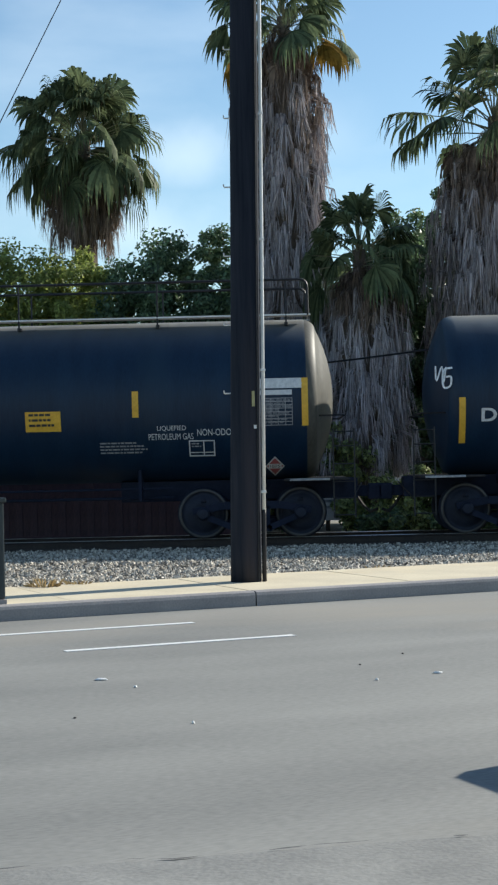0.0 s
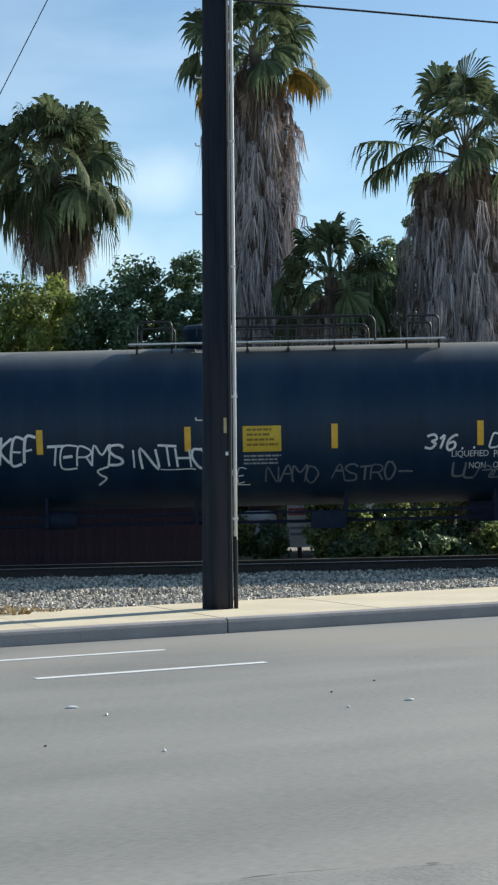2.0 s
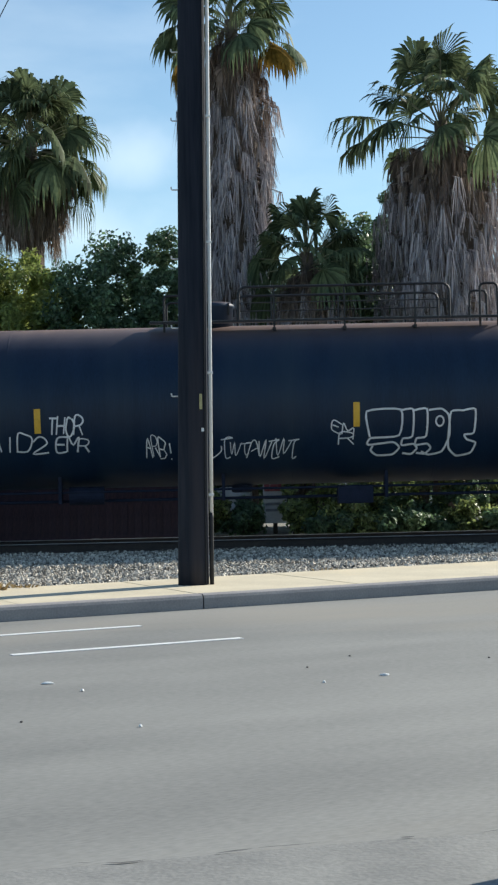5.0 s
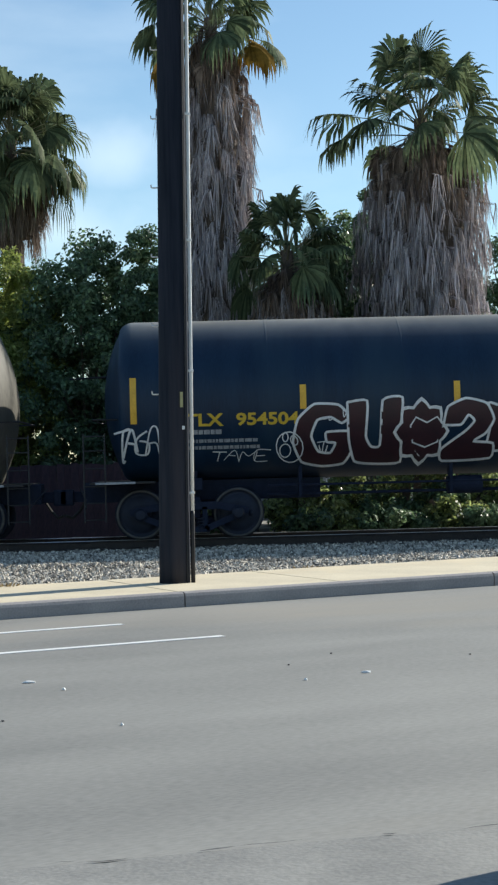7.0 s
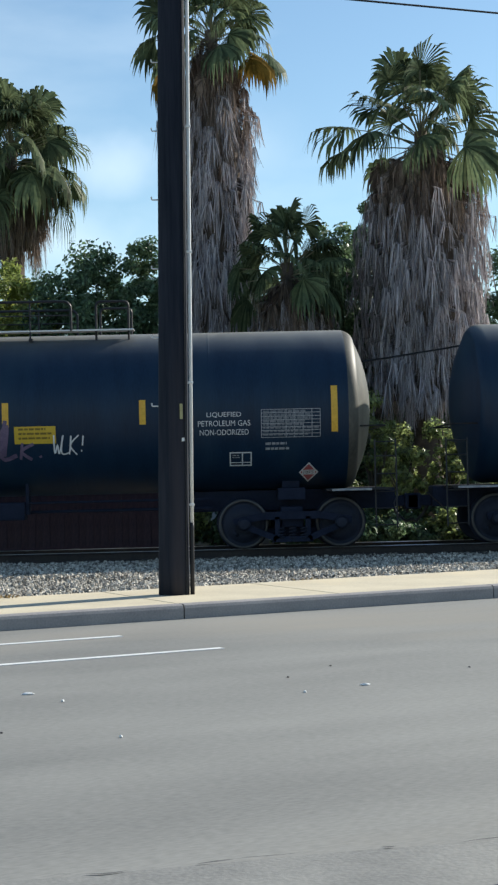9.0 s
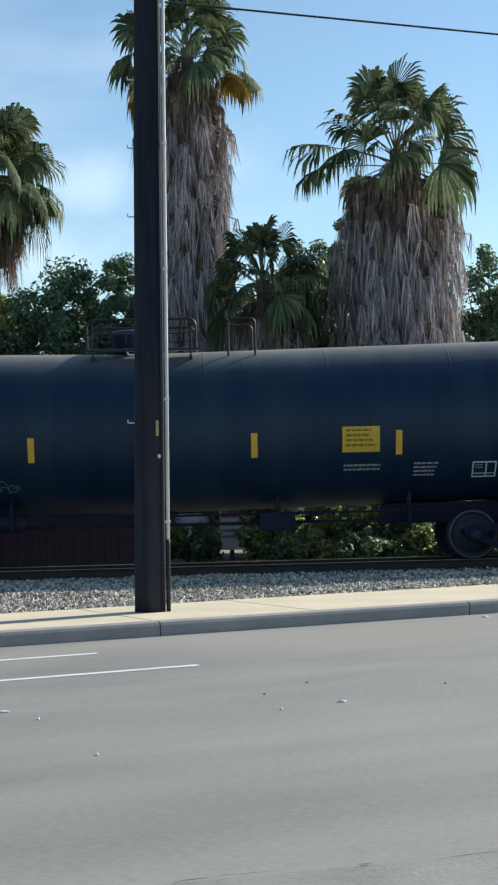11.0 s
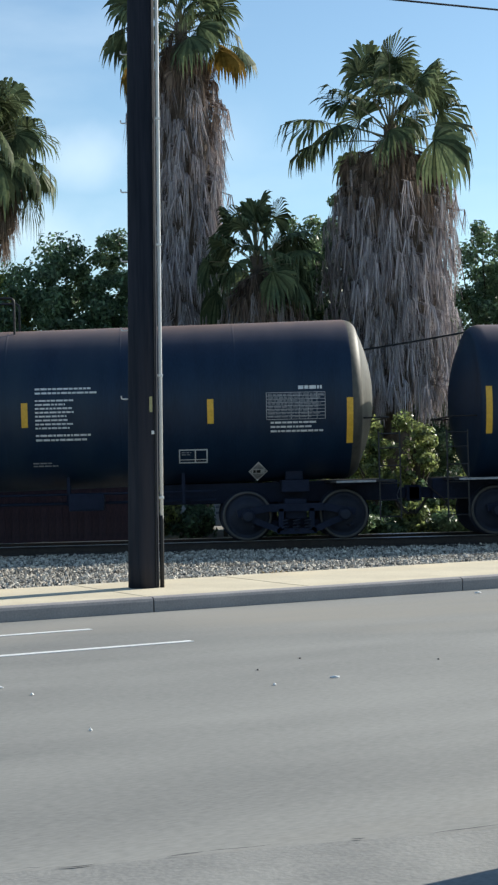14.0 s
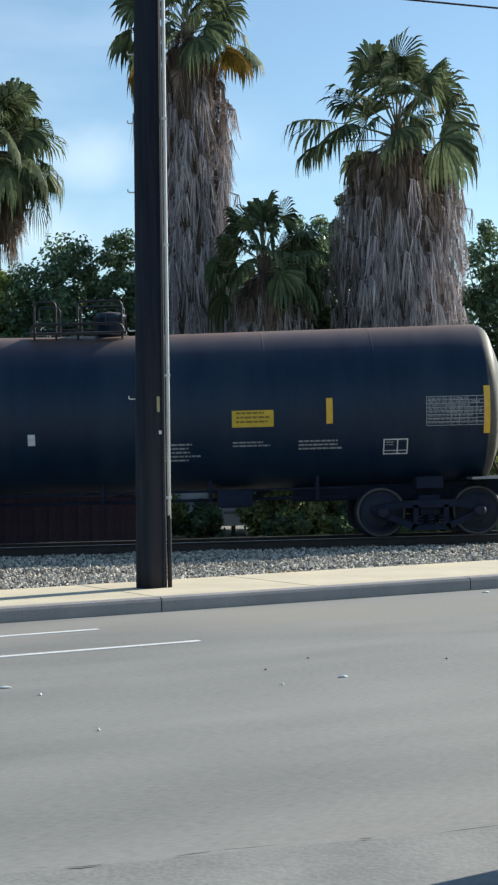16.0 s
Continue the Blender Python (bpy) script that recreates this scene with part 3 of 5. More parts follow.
class Car:
    """One tank car; its decals are laid on the flank that faces the street."""

    def __init__(self, centre, length, label, paint, bend=0.0, drop=0.0):
        self.length, self.bend, self.centre, self.drop = length, bend, centre, drop
        self.root = thing("tank_car", pose(centre, TRACK_Y, 0), label, "tank car", "tank cars of the train")
        self.paint = paint

    def axis(self, x):
        return AXIS_Z - self.drop + self.bend * (abs(x) - self.length * 0.27)

    def flank(self, x, z, lift=0.006):
        h = max(-1.45, min(1.45, z - self.axis(x)))
        return Vector((x, -math.sqrt((CAR_RADIUS + lift) ** 2 - h * h), z))

    def wrap(self, bm, lift):
        for v in bm.verts:
            v.co = self.flank(v.co.x, v.co.y, lift + v.co.z)
        return bm

    def text(self, text, x0, x1, z0, z1, material="white", name="lettering", label="", lift=0.006, bold=0.0):
        bm = shown_text(text, bold * 0.7 / (z1 - z0))
        xs, ys = [v.co.x for v in bm.verts], [v.co.y for v in bm.verts]
        a, b, c, d = min(xs), max(xs), min(ys), max(ys)
        for v in bm.verts:
            v.co = Vector((x0 + (v.co.x - a) / (b - a) * (x1 - x0), z0 + (v.co.y - c) / (d - c) * (z1 - z0), 0))
        return part(name, self.wrap(bm, lift), M[material], self.root, label)

    def words(self, text, x0, x1, z0, z1, material="white", label="", bold=0.0):
        """A line of lettering, one part a word."""
        a, b = extent(text)
        for word in text.split():
            w0 = extent("|" + text[:text.index(word)] + "|")[1] - extent("||")[1]
            left, right = (w0 + q for q in extent(word))
            s = (x1 - x0) / (b - a)
            self.text(word, x0 + (left - a) * s, x0 + (right - a) * s, z0, z1, material, label=label, bold=bold)

    def patch(self, bm, x0, x1, z0, z1, up=0.0):
        nx, nz = max(1, int((x1 - x0) / 0.3)), max(1, int((z1 - z0) / 0.08))
        g = [[bm.verts.new((x0 + (x1 - x0) * i / nx, z0 + (z1 - z0) * j / nz, up)) for i in range(nx + 1)] for j in range(nz + 1)]
        for j in range(nz):
            for i in range(nx):
                bm.faces.new((g[j][i], g[j][i + 1], g[j + 1][i + 1], g[j + 1][i]))
        return bm

    def bars(self, x0, x1, z0, z1, rows, material="white", name="lettering", seed=1, lift=0.006, fill=0.45):
        rng = random.Random(seed)
        bm = bmesh.new()
        h = (z1 - z0) / rows
        for r in range(rows):
            x, end = x0, x0 + (x1 - x0) * rng.uniform(0.72, 1.0)
            while x < end - 0.02:
                w = rng.uniform(0.035, 0.13)
                self.patch(bm, x, min(end, x + w), z1 - (r + fill) * h, z1 - r * h)
                x += w + 0.016
        return tagged(part(name, self.wrap(bm, lift), M[material], self.root), kind="stuff")

    def strip(self, x, z0, z1, w=0.115):
        bm = self.patch(bmesh.new(), x - w / 2, x + w / 2, z0, z1)
        return part("reflector_strip", self.wrap(bm, 0.006), M["yellow"], self.root, "yellow reflective strip")

    def sign(self, x0, x1, z0, z1, rows=3, material="placard", ink="ochre", seed=3):
        o = part("warning_panel", self.wrap(self.patch(bmesh.new(), x0, x1, z0, z1), 0.006), M[material], self.root, "yellow painted warning panel")
        m = (x1 - x0) * 0.1
        b = self.bars(x0 + m, x1 - m * 0.6, z0 + (z1 - z0) * 0.12, z1 - (z1 - z0) * 0.1, rows, ink, "print", seed, 0.010)
        b.parent = o

    def table(self, x0, x1, z0, z1, rows=8, cols=4):
        bm = bmesh.new()
        t = 0.012
        for i in range(rows + 1):
            z = z0 + (z1 - z0) * i / rows
            self.patch(bm, x0, x1, z - t / 2, z + t / 2)
        for f in (0.0, 0.42, 0.56, 0.71, 0.86, 1.0)[:cols + 2]:
            x = x0 + (x1 - x0) * f
            self.patch(bm, x - t / 2, x + t / 2, z0, z1)
        tagged(part("test_table", self.wrap(bm, 0.006), M["faded"], self.root, "white stencilled test table"), kind="stuff")
        self.bars(x0 + 0.03, x1, z0 + 0.01, z1 - 0.02, rows, "spray_dim", seed=int(abs(x0) * 100), fill=0.62)

    def frame_box(self, x0, x1, z0, z1, split=0.55, letter=""):
        bm = bmesh.new()
        t = 0.022
        for a, b, c, d in ((x0, x1, z1 - t, z1), (x0, x1, z0, z0 + t), (x0, x0 + t, z0, z1), (x1 - t, x1, z0, z1)):
            self.patch(bm, a, b, c, d)
        if split:
            x = x0 + (x1 - x0) * split
            self.patch(bm, x, x + t, z0, z1)
            self.patch(bm, x0, x1, z0 + (z1 - z0) * 0.22, z0 + (z1 - z0) * 0.22 + t * 0.7)
            self.bars(x0 + 0.05, x - 0.03, z0 + (z1 - z0) * 0.5, z1 - 0.05, 2, "faded", seed=9)
        part("stencil_box", self.wrap(bm, 0.006), M["white"], self.root)
        if letter:
            w, h = x1 - x0, z1 - z0
            self.text(letter, x0 + w * 0.36, x1 - w * 0.34, z0 + h * 0.2, z0 + h * 0.52)
            self.bars(x0 + w * 0.25, x1 - w * 0.15, z1 - h * 0.36, z1 - h * 0.2, 1, "white", seed=2)

    def diamond(self, x, z, r, material="red", number=""):
        def lozenge(q, up):
            bm = bmesh.new()
            n = 6
            rows = []
            for j in range(2 * n + 1):
                zz = -q + q * j / n
                w = q - abs(zz)
                rows.append((bm.verts.new((x - w, z + zz, up)), bm.verts.new((x + w, z + zz, up))))
            for (a, b), (c, d) in zip(rows, rows[1:]):
                bm.faces.new((a, b, d, c))
            return bm
        rim = part("placard", self.wrap(lozenge(r, 0), 0.012), M["white"], self.root, "diamond-shaped hazard placard")
        o = part("face", self.wrap(lozenge(r * 0.82, 0), 0.016), M[material], rim)
        band = part("band", self.wrap(self.patch(bmesh.new(), x - r * 0.66, x + r * 0.66, z - r * 0.24, z + r * 0.24), 0.019), M["white"], rim)
        if number:
            n = self.text(number, x - r * 0.5, x + r * 0.5, z - r * 0.15, z + r * 0.15, "black", lift=0.023)
        else:
            n = self.bars(x - r * 0.5, x + r * 0.55, z - r * 0.15, z + r * 0.15, 1, "black", seed=4, lift=0.023, fill=1.0)
        n.parent = rim

    def ribbon(self, bm, pts, w, up=0.0):
        """A painted stroke through points on the flank."""
        out = []
        for i, p in enumerate(pts):
            a, b = pts[max(i - 1, 0)], pts[min(i + 1, len(pts) - 1)]
            d = Vector((b[0] - a[0], b[1] - a[1]))
            d = d.normalized() if d.length else Vector((1, 0))
            n = Vector((-d.y, d.x)) * w / 2
            out.append((bm.verts.new((p[0] + n.x, p[1] + n.y, up)), bm.verts.new((p[0] - n.x, p[1] - n.y, up))))
        for (a, b), (c, d) in zip(out, out[1:]):
            bm.faces.new((a, b, d, c))
        return bm

    def scribble(self, x0, x1, z0, z1, letters, material="spray", w=0.03, seed=1, lean=0.15):
        """A sprayed tag that cannot be read: loops and hooks, one sign after the other."""
        rng = random.Random(seed)
        first = None
        step, h = (x1 - x0) / letters, z1 - z0
        for k in range(letters):
            cx, up = x0 + step * k, 0.0004 * k
            lo, hi = z0 + rng.uniform(0, 0.25) * h, z1 - rng.uniform(0, 0.3) * h
            kinds = rng.choice(("zig", "loop", "hook", "bar", "arch"))
            knots = {
                "zig": [(0, hi), (0.15, lo), (0.5, hi), (0.6, lo), (0.95, hi)],
                "loop": [(0.8, hi), (0.1, hi * 0.8 + lo * 0.2), (0.05, lo), (0.7, lo), (0.85, (lo + hi) / 2), (0.3, (lo + hi) / 2)],
                "hook": [(0.1, hi), (0.12, lo), (0.5, lo - 0.05 * h), (0.9, lo + 0.2 * h), (0.8, hi)],
                "bar": [(0.05, hi), (0.9, hi + 0.04 * h), (0.5, hi), (0.45, lo), (0.8, lo)],
                "arch": [(0.0, lo), (0.2, hi), (0.6, hi), (0.85, lo), (0.75, (lo + hi) / 2), (0.2, (lo + hi) / 2)],
            }[kinds]
            pts = [(cx + p * step * 1.5 + lean * (q - z0) * 0.4 + rng.uniform(-0.16, 0.16) * step, q + rng.uniform(-0.1, 0.1) * h) for p, q in knots]
            smooth = []
            for i in range(len(pts) - 1):
                a, b, c, d = pts[max(i - 1, 0)], pts[i], pts[i + 1], pts[min(i + 2, len(pts) - 1)]
                for s in (0, 0.25, 0.5, 0.75):
                    f = [0.5 * (2 * b[q] + (c[q] - a[q]) * s + (2 * a[q] - 5 * b[q] + 4 * c[q] - d[q]) * s * s + (3 * b[q] - a[q] - 3 * c[q] + d[q]) * s ** 3) for q in (0, 1)]
                    smooth.append(tuple(f))
            smooth.append(pts[-1])
            bm = self.wrap(self.ribbon(bmesh.new(), smooth, w * rng.uniform(0.8, 1.2), up), 0.007)
            if first is None:
                first = part("graffiti", bm, M[material], self.root, "sprayed scrawl")
            else:
                part("stroke", bm, M[material], first)
        return first

    def tag(self, text, x0, x1, z0, z1, material="spray", w=0.034, seed=1, lean=0.12, tilt=0.0):
        """A sprayed word in one-stroke letters that lean and sway."""
        rng = random.Random(seed)
        step, h, first = (x1 - x0) / len(text), z1 - z0, None
        for k, ch in enumerate(text):
            if ch == " ":
                continue
            bm = bmesh.new()
            grow, sink, wide = rng.uniform(0.88, 1.1), rng.uniform(-0.08, 0.08) * h, rng.uniform(0.9, 1.12)
            for n, stroke in enumerate(STROKES[ch].split("/")):
                pts = []
                for i in range(0, len(stroke), 2):
                    u, v = int(stroke[i]) / 8, int(stroke[i + 1]) / 8 * grow
                    u, v = u + rng.uniform(-0.05, 0.05), v + rng.uniform(-0.05, 0.05)
                    x = x0 + step * (k + u * wide) + lean * v * h
                    pts.append((x, z0 + v * h + sink + tilt * (x - x0)))
                self.ribbon(bm, rounded(pts), w * rng.uniform(0.65, 1.05), 0.0004 * n)
            self.wrap(bm, 0.007 + 0.0005 * (k % 3))
            if first is None:
                first = part("graffiti", bm, M[material], self.root, "sprayed word in thin strokes")
            else:
                part("letter", bm, M[material], first)
        return first

    def filled(self, poly, material, name, parent, lift, label=""):
        """A painted field inside a closed line, laid in narrow courses."""
        bm, step = bmesh.new(), 0.025
        lo, hi = min(q[1] for q in poly), max(q[1] for q in poly)
        for j in range(int((hi - lo) / step) + 1):
            z = lo + (j + 0.5) * step
            cuts = sorted(a[0] + (b[0] - a[0]) * (z - a[1]) / (b[1] - a[1]) for a, b in zip(poly, poly[1:] + poly[:1]) if (a[1] > z) != (b[1] > z))
            for x0, x1 in zip(cuts[::2], cuts[1::2]):
                bm.faces.new([bm.verts.new((x, q, 0)) for x, q in ((x0, z - step / 2), (x1, z - step / 2), (x1, z + step / 2), (x0, z + step / 2))])
        return part(name, self.wrap(bm, lift), M[material], parent, label)

    def block(self, unit, x0, x1, z0, z1, fill, lift, w=0.045, label=""):
        """A fat sprayed letter: a filled field with a pale outline."""
        poly = rounded([(x0 + u * (x1 - x0), z0 + v * (z1 - z0)) for u, v in unit + unit[:1]], 0.5)[:-1]
        o = self.filled(poly, fill, "graffiti", self.root, lift, label)
        bm = self.ribbon(bmesh.new(), poly + poly[:2], w)
        part("outline", self.wrap(bm, lift + 0.004), M["spray"], o, "pale sprayed outline")
        return o

    def loop(self, x, z, rx, rz, w=0.022, turn=0.0, lift=0.030):
        pts = [(x + rx * math.cos(a) * math.cos(turn) - rz * math.sin(a) * math.sin(turn), z + rx * math.cos(a) * math.sin(turn) + rz * math.sin(a) * math.cos(turn)) for a in (2 * math.pi * k / 16 for k in range(18))]
        part("graffiti", self.wrap(self.ribbon(bmesh.new(), pts, w), lift), M["spray"], self.root, "pale sprayed loop")

    # -- the body --
    def tank(self):
        half, n = self.length / 2, 56
        depth = 0.56
        prof = []
        for k in range(8):                                  # shallow dished crown
            r = 0.02 + 1.30 * k / 7
            prof.append((-half + 2.9 - math.sqrt(2.9 ** 2 - r * r), r))
        x0 = prof[-1][0]
        for k in range(1, 8):                               # tight knuckle
            q = (math.pi / 2) * k / 7
            prof.append((-half + depth - (depth + x0 * 0 - (x0 + half)) * math.cos(q) ** 1.15, 1.32 + (CAR_RADIUS - 1.32) * math.sin(q)))
        m = 26
        prof += [(-half + depth + (self.length - 2 * depth) * k / m, CAR_RADIUS) for k in range(1, m)]
        prof += [(-x, r) for x, r in prof[14::-1]]
        bm = lathe(bmesh.new(), prof, n)
        for v in bm.verts:
            v.co.z += self.axis(v.co.x)
        # the right head, towards the sun, takes the lightened paint
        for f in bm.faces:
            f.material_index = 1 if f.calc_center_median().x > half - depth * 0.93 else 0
        part("tank", bm, [self.paint, M["dusty_sunlit_head"]], self.root, smooth=True)
        # weld bands round the shell
        for k in range(1, 7):
            x = -half + depth + (self.length - 2 * depth) * k / 7
            bm = lathe(bmesh.new(), [(x - 0.02, CAR_RADIUS + 0.0005), (x - 0.012, CAR_RADIUS + 0.0022), (x + 0.012, CAR_RADIUS + 0.0022), (x + 0.02, CAR_RADIUS + 0.0005)], n)
            bmesh.ops.delete(bm, geom=[f for f in bm.faces if len(f.verts) > 4], context="FACES")
            for v in bm.verts:
                v.co.z += self.axis(x)
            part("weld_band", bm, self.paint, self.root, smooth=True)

    def truck(self, x):
        half = 0.889
        t = part("truck_bolster", box(bmesh.new(), -0.2, 0.2, -0.92, 0.92, 0.48, 0.86, 0.03), M["underframe"], self.root, "cast steel truck bolster")
        t.location = (x, 0, 0)
        for side in (-1, 1):
            bm = bmesh.new()
            y = side * 1.0
            for (xa, za), (xb, zb), w in BEAMS:
                d = Vector((xb - xa, 0, zb - za))
                n = Vector((-d.z, 0, d.x)).normalized() * w / 2
                ring = [Vector((xa, 0, za)) + n, Vector((xb, 0, zb)) + n, Vector((xb, 0, zb)) - n, Vector((xa, 0, za)) - n]
                lo = [bm.verts.new(q + Vector((0, y - 0.065, 0))) for q in ring]
                hi = [bm.verts.new(q + Vector((0, y + 0.065, 0))) for q in ring]
                bm.faces.new(lo)
                bm.faces.new(hi[::-1])
                for i in range(4):
                    bm.faces.new((lo[i], hi[i], hi[(i + 1) % 4], lo[(i + 1) % 4]))
            bmesh.ops.recalc_face_normals(bm, faces=bm.faces)
            part("side_frame", bm, M["underframe"], t, "cast steel side frame")
        for side in (-1, 1):
            for sx in (-0.21, 0.0, 0.21):
                bm = bmesh.new()
                pts = [(sx + 0.065 * math.cos(q * 0.9), side * 1.0 + side * 0.02 + 0.065 * math.sin(q * 0.9), 0.25 + 0.027 * q / 3.2) for q in range(30)]
                part("spring", pipe(bm, pts, 0.014, 5), M["wheel"], t)
            for ax in (-half, half):
                bm = lathe(bmesh.new(), [(-0.09, 0.09), (-0.06, 0.12), (0.06, 0.12), (0.1, 0.085), (0.105, 0.03)], 14, "Y")
                c = part("bearing_cap", bm, M["wheel"], t)
                c.location, c.rotation_euler = (ax, side * 1.06, 0.557), (0, 0, math.pi if side < 0 else 0)
        for side in (-1, 1):
            bm = box(bmesh.new(), -0.62, 0.62, side * 0.66 - 0.05, side * 0.66 + 0.05, 0.36, 0.46, 0.012)
            part("brake_beam", bm, M["underframe"], t)

    def wheelset(self, x):
        bm = bmesh.new()
        r = 0.457
        for side in (-1, 1):
            prof = [(0.83, 0.16), (0.845, 0.30), (0.80, 0.33), (0.79, 0.395), (0.822, 0.405), (0.822, r - 0.012), (0.81, r), (0.70, r + 0.004), (0.69, r + 0.028), (0.675, r + 0.03), (0.665, r), (0.68, 0.38), (0.72, 0.2), (0.70, 0.10)]
            lathe(bm, [(side * a, q) for a, q in prof], 40, "Y")
        rod(bm, (0, -1.0, 0), (0, 1.0, 0), 0.085, n=14)
        for f in bm.faces:
            c = f.calc_center_median()
            f.material_index = 1 if abs(c.y) > 0.8 and math.hypot(c.x, c.z) > 0.40 else 0
        # a casting mark and dirt streaks let the turning be seen
        for side in (-1, 1):
            box(bm, -0.05, 0.05, side * 0.838, side * 0.852, 0.2, 0.27)
        w = part("wheelset", bm, [M["wheel"], M["wheel_rim"]], self.root, "steel wheels with worn bright rims", True)
        w.location = (x, 0, RAIL_TOP + r)
        WHEELS.append((w, x, RAIL_TOP + r))

    def underframe(self, overhang=0.42):
        half = self.length / 2
        for s in (-1, 1):
            e = s * (half + overhang)
            part("stub_sill", box(bmesh.new(), min(e, s * (half - 4.0)), max(e, s * (half - 4.0)), -0.3, 0.3, 0.78, 1.16, 0.02), M["underframe"], self.root)
            # bolster saddle under the shell
            bm = bmesh.new()
            xb = s * (half - 1.55)
            box(bm, xb - 0.25, xb + 0.25, -1.0, 1.0, 0.98, 1.2, 0.02)
            box(bm, xb - 0.16, xb + 0.16, -0.7, 0.7, 1.2, 1.4, 0.02)
            part("saddle", bm, M["underframe"], self.root)
            # end platform with its ladder, grabs and steps
            x0, x1 = sorted((s * (half - 0.95), s * (half + 0.22)))
            part("end_platform", box(bmesh.new(), x0, x1, -1.45, 1.45, 1.13, 1.17, 0.006), M["dark_metal"], self.root)
            part("platform_edge", box(bmesh.new(), x0 + 0.1, x1 - 0.35, -1.474, -1.454, 1.13, 1.17, 0.003), M["faded"], self.root, "scuffed pale platform edge")
            bm = bmesh.new()
            xl = s * (half + 0.13)
            for dx in (-0.19, 0.19):
                rod(bm, (xl + dx, -1.42, 0.45), (xl + dx, -1.42, 2.05), 0.016, n=6)
            for z in (0.5, 0.8, 1.1, 1.42, 1.74, 2.0):
                rod(bm, (xl - 0.19, -1.42, z), (xl + 0.19, -1.42, z), 0.012, n=6)
            part("ladder", bm, M["dark_metal"], self.root, "end ladder of thin steel rungs")
            bm = pipe(bmesh.new(), bent([(s * (half - 0.35), -1.2, 2.3), (s * (half + 0.16), -1.3, 2.3), (s * (half + 0.16), 1.3, 2.3), (s * (half - 0.35), 1.2, 2.3)], 0.1), 0.016, 6)
            part("end_handrail", bm, M["dark_metal"], self.root)
            bm = bmesh.new()
            xa, xc = s * (half + overhang), s * (half + 0.76)
            box(bm, min(xa, xc), max(xa, xc), -0.08, 0.08, 0.80, 1.0, 0.02)
            box(bm, xc - 0.14, xc + 0.14, -0.17, 0.13, 0.74, 1.04, 0.04)
            part("coupler", bm, M["underframe"], self.root, "knuckle coupler")
            bm = pipe(bmesh.new(), [(s * (half + 0.4), 0.3, 0.85), (s * (half + 0.55), 0.3, 0.62), (s * (half + 0.68), 0.22, 0.5), (s * (half + 0.8), 0.1, 0.55)], 0.03, 6)
            part("brake_hose", bm, M["black"], self.root)
            # hand wheel bracket and cut lever on the end
            bm = pipe(bmesh.new(), [(s * (half + 0.3), -1.35, 0.72), (s * (half + 0.36), -0.6, 0.86), (s * (half + 0.5), -0.1, 1.05)], 0.014, 6)
            part("cut_lever", bm, M["dark_metal"], self.root)
        # pipes slung under the shell
        for y, z, r in ((-0.75, 1.03, 0.022), (-0.55, 0.86, 0.028)):
            part("train_pipe", rod(bmesh.new(), (-half + 3.0, y, z), (half - 3.0, y, z), r, n=8), M["underframe"], self.root)
        for k in range(5):
            x = -half + 3.6 + (self.length - 7.2) * k / 4
            part("pipe_hanger", box(bmesh.new(), x - 0.03, x + 0.03, -0.8, -0.5, 0.82, 1.45, 0.004), M["underframe"], self.root)
        bm = lathe(bmesh.new(), [(0.95, 0.16), (0.97, 0.2), (1.3, 0.2)], 16, "Z")
        v = part("bottom_valve", bm, M["underframe"], self.root)
        v.location.x = 0.35
        bm = box(bmesh.new(), 2.1, 2.75, -0.9, -0.45, 0.72, 1.05, 0.04)
        part("brake_valve", bm, M["underframe"], self.root)
        bm = lathe(bmesh.new(), [(1.35, 0.03), (1.36, 0.17), (2.0, 0.17), (2.01, 0.03)], 18, "X")
        for v in bm.verts:
            v.co += Vector((-4.2, -0.6, 0.96))
        part("air_reservoir", bm, M["underframe"], self.root)
        for s in (-1, 1):
            self.truck(s * (half - 1.55))
            for ax in (-0.889, 0.889):
                self.wheelset(s * (half - 1.55) + ax)

    def manway(self, x, r=0.38, h=0.5, lid=True):
        z = self.axis(x) + CAR_RADIUS - 0.06
        bm = lathe(bmesh.new(), [(0, r), (h * 0.78, r), (h * 0.8, r + 0.03), (h * 0.9, r + 0.03), (h, r * 0.9), (h + 0.03, 0.05)], 26, "Z")
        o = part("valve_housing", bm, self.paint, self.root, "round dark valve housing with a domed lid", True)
        o.location = (x, 0, z)
        for k in range(6):
            a = math.pi * k / 3 + 0.3
            bm = rod(bmesh.new(), (math.cos(a) * (r + 0.03), math.sin(a) * (r + 0.03), h * 0.5), (math.cos(a) * (r + 0.03), math.sin(a) * (r + 0.03), h * 0.95), 0.02, n=6)
            part("lid_bolt", bm, M["dark_metal"], o)

    def guard(self, x0, x1, top, y=0.62, mid=True, posts=(), lip="dark_metal", board=None):
        """Walkway boards with a rail bent over at its ends."""
        z = self.axis((x0 + x1) / 2) + CAR_RADIUS
        b0, b1 = board or (x0 - 0.05, x1 + 0.05)
        for s in (-1, 1):
            part("walkway_board", box(bmesh.new(), b0, b1, s * y - 0.16, s * y + 0.16, z + 0.02, z + 0.05, 0.004), M["board"], self.root, "narrow grated running board")
            part("board_lip", box(bmesh.new(), b0, b1, s * (y + 0.163), s * (y + 0.175), z + 0.018 if lip != "dark_metal" else z, z + 0.045), M[lip], self.root, "narrow edge strip of the running board")
            yy = s * (y + 0.16)
            bm = pipe(bmesh.new(), bent([(x0, yy, z + 0.02), (x0, yy, top), (x1, yy, top), (x1, yy, z + 0.02)], 0.16), 0.024, 8)
            part("handrail", bm, M["dark_metal"], self.root)
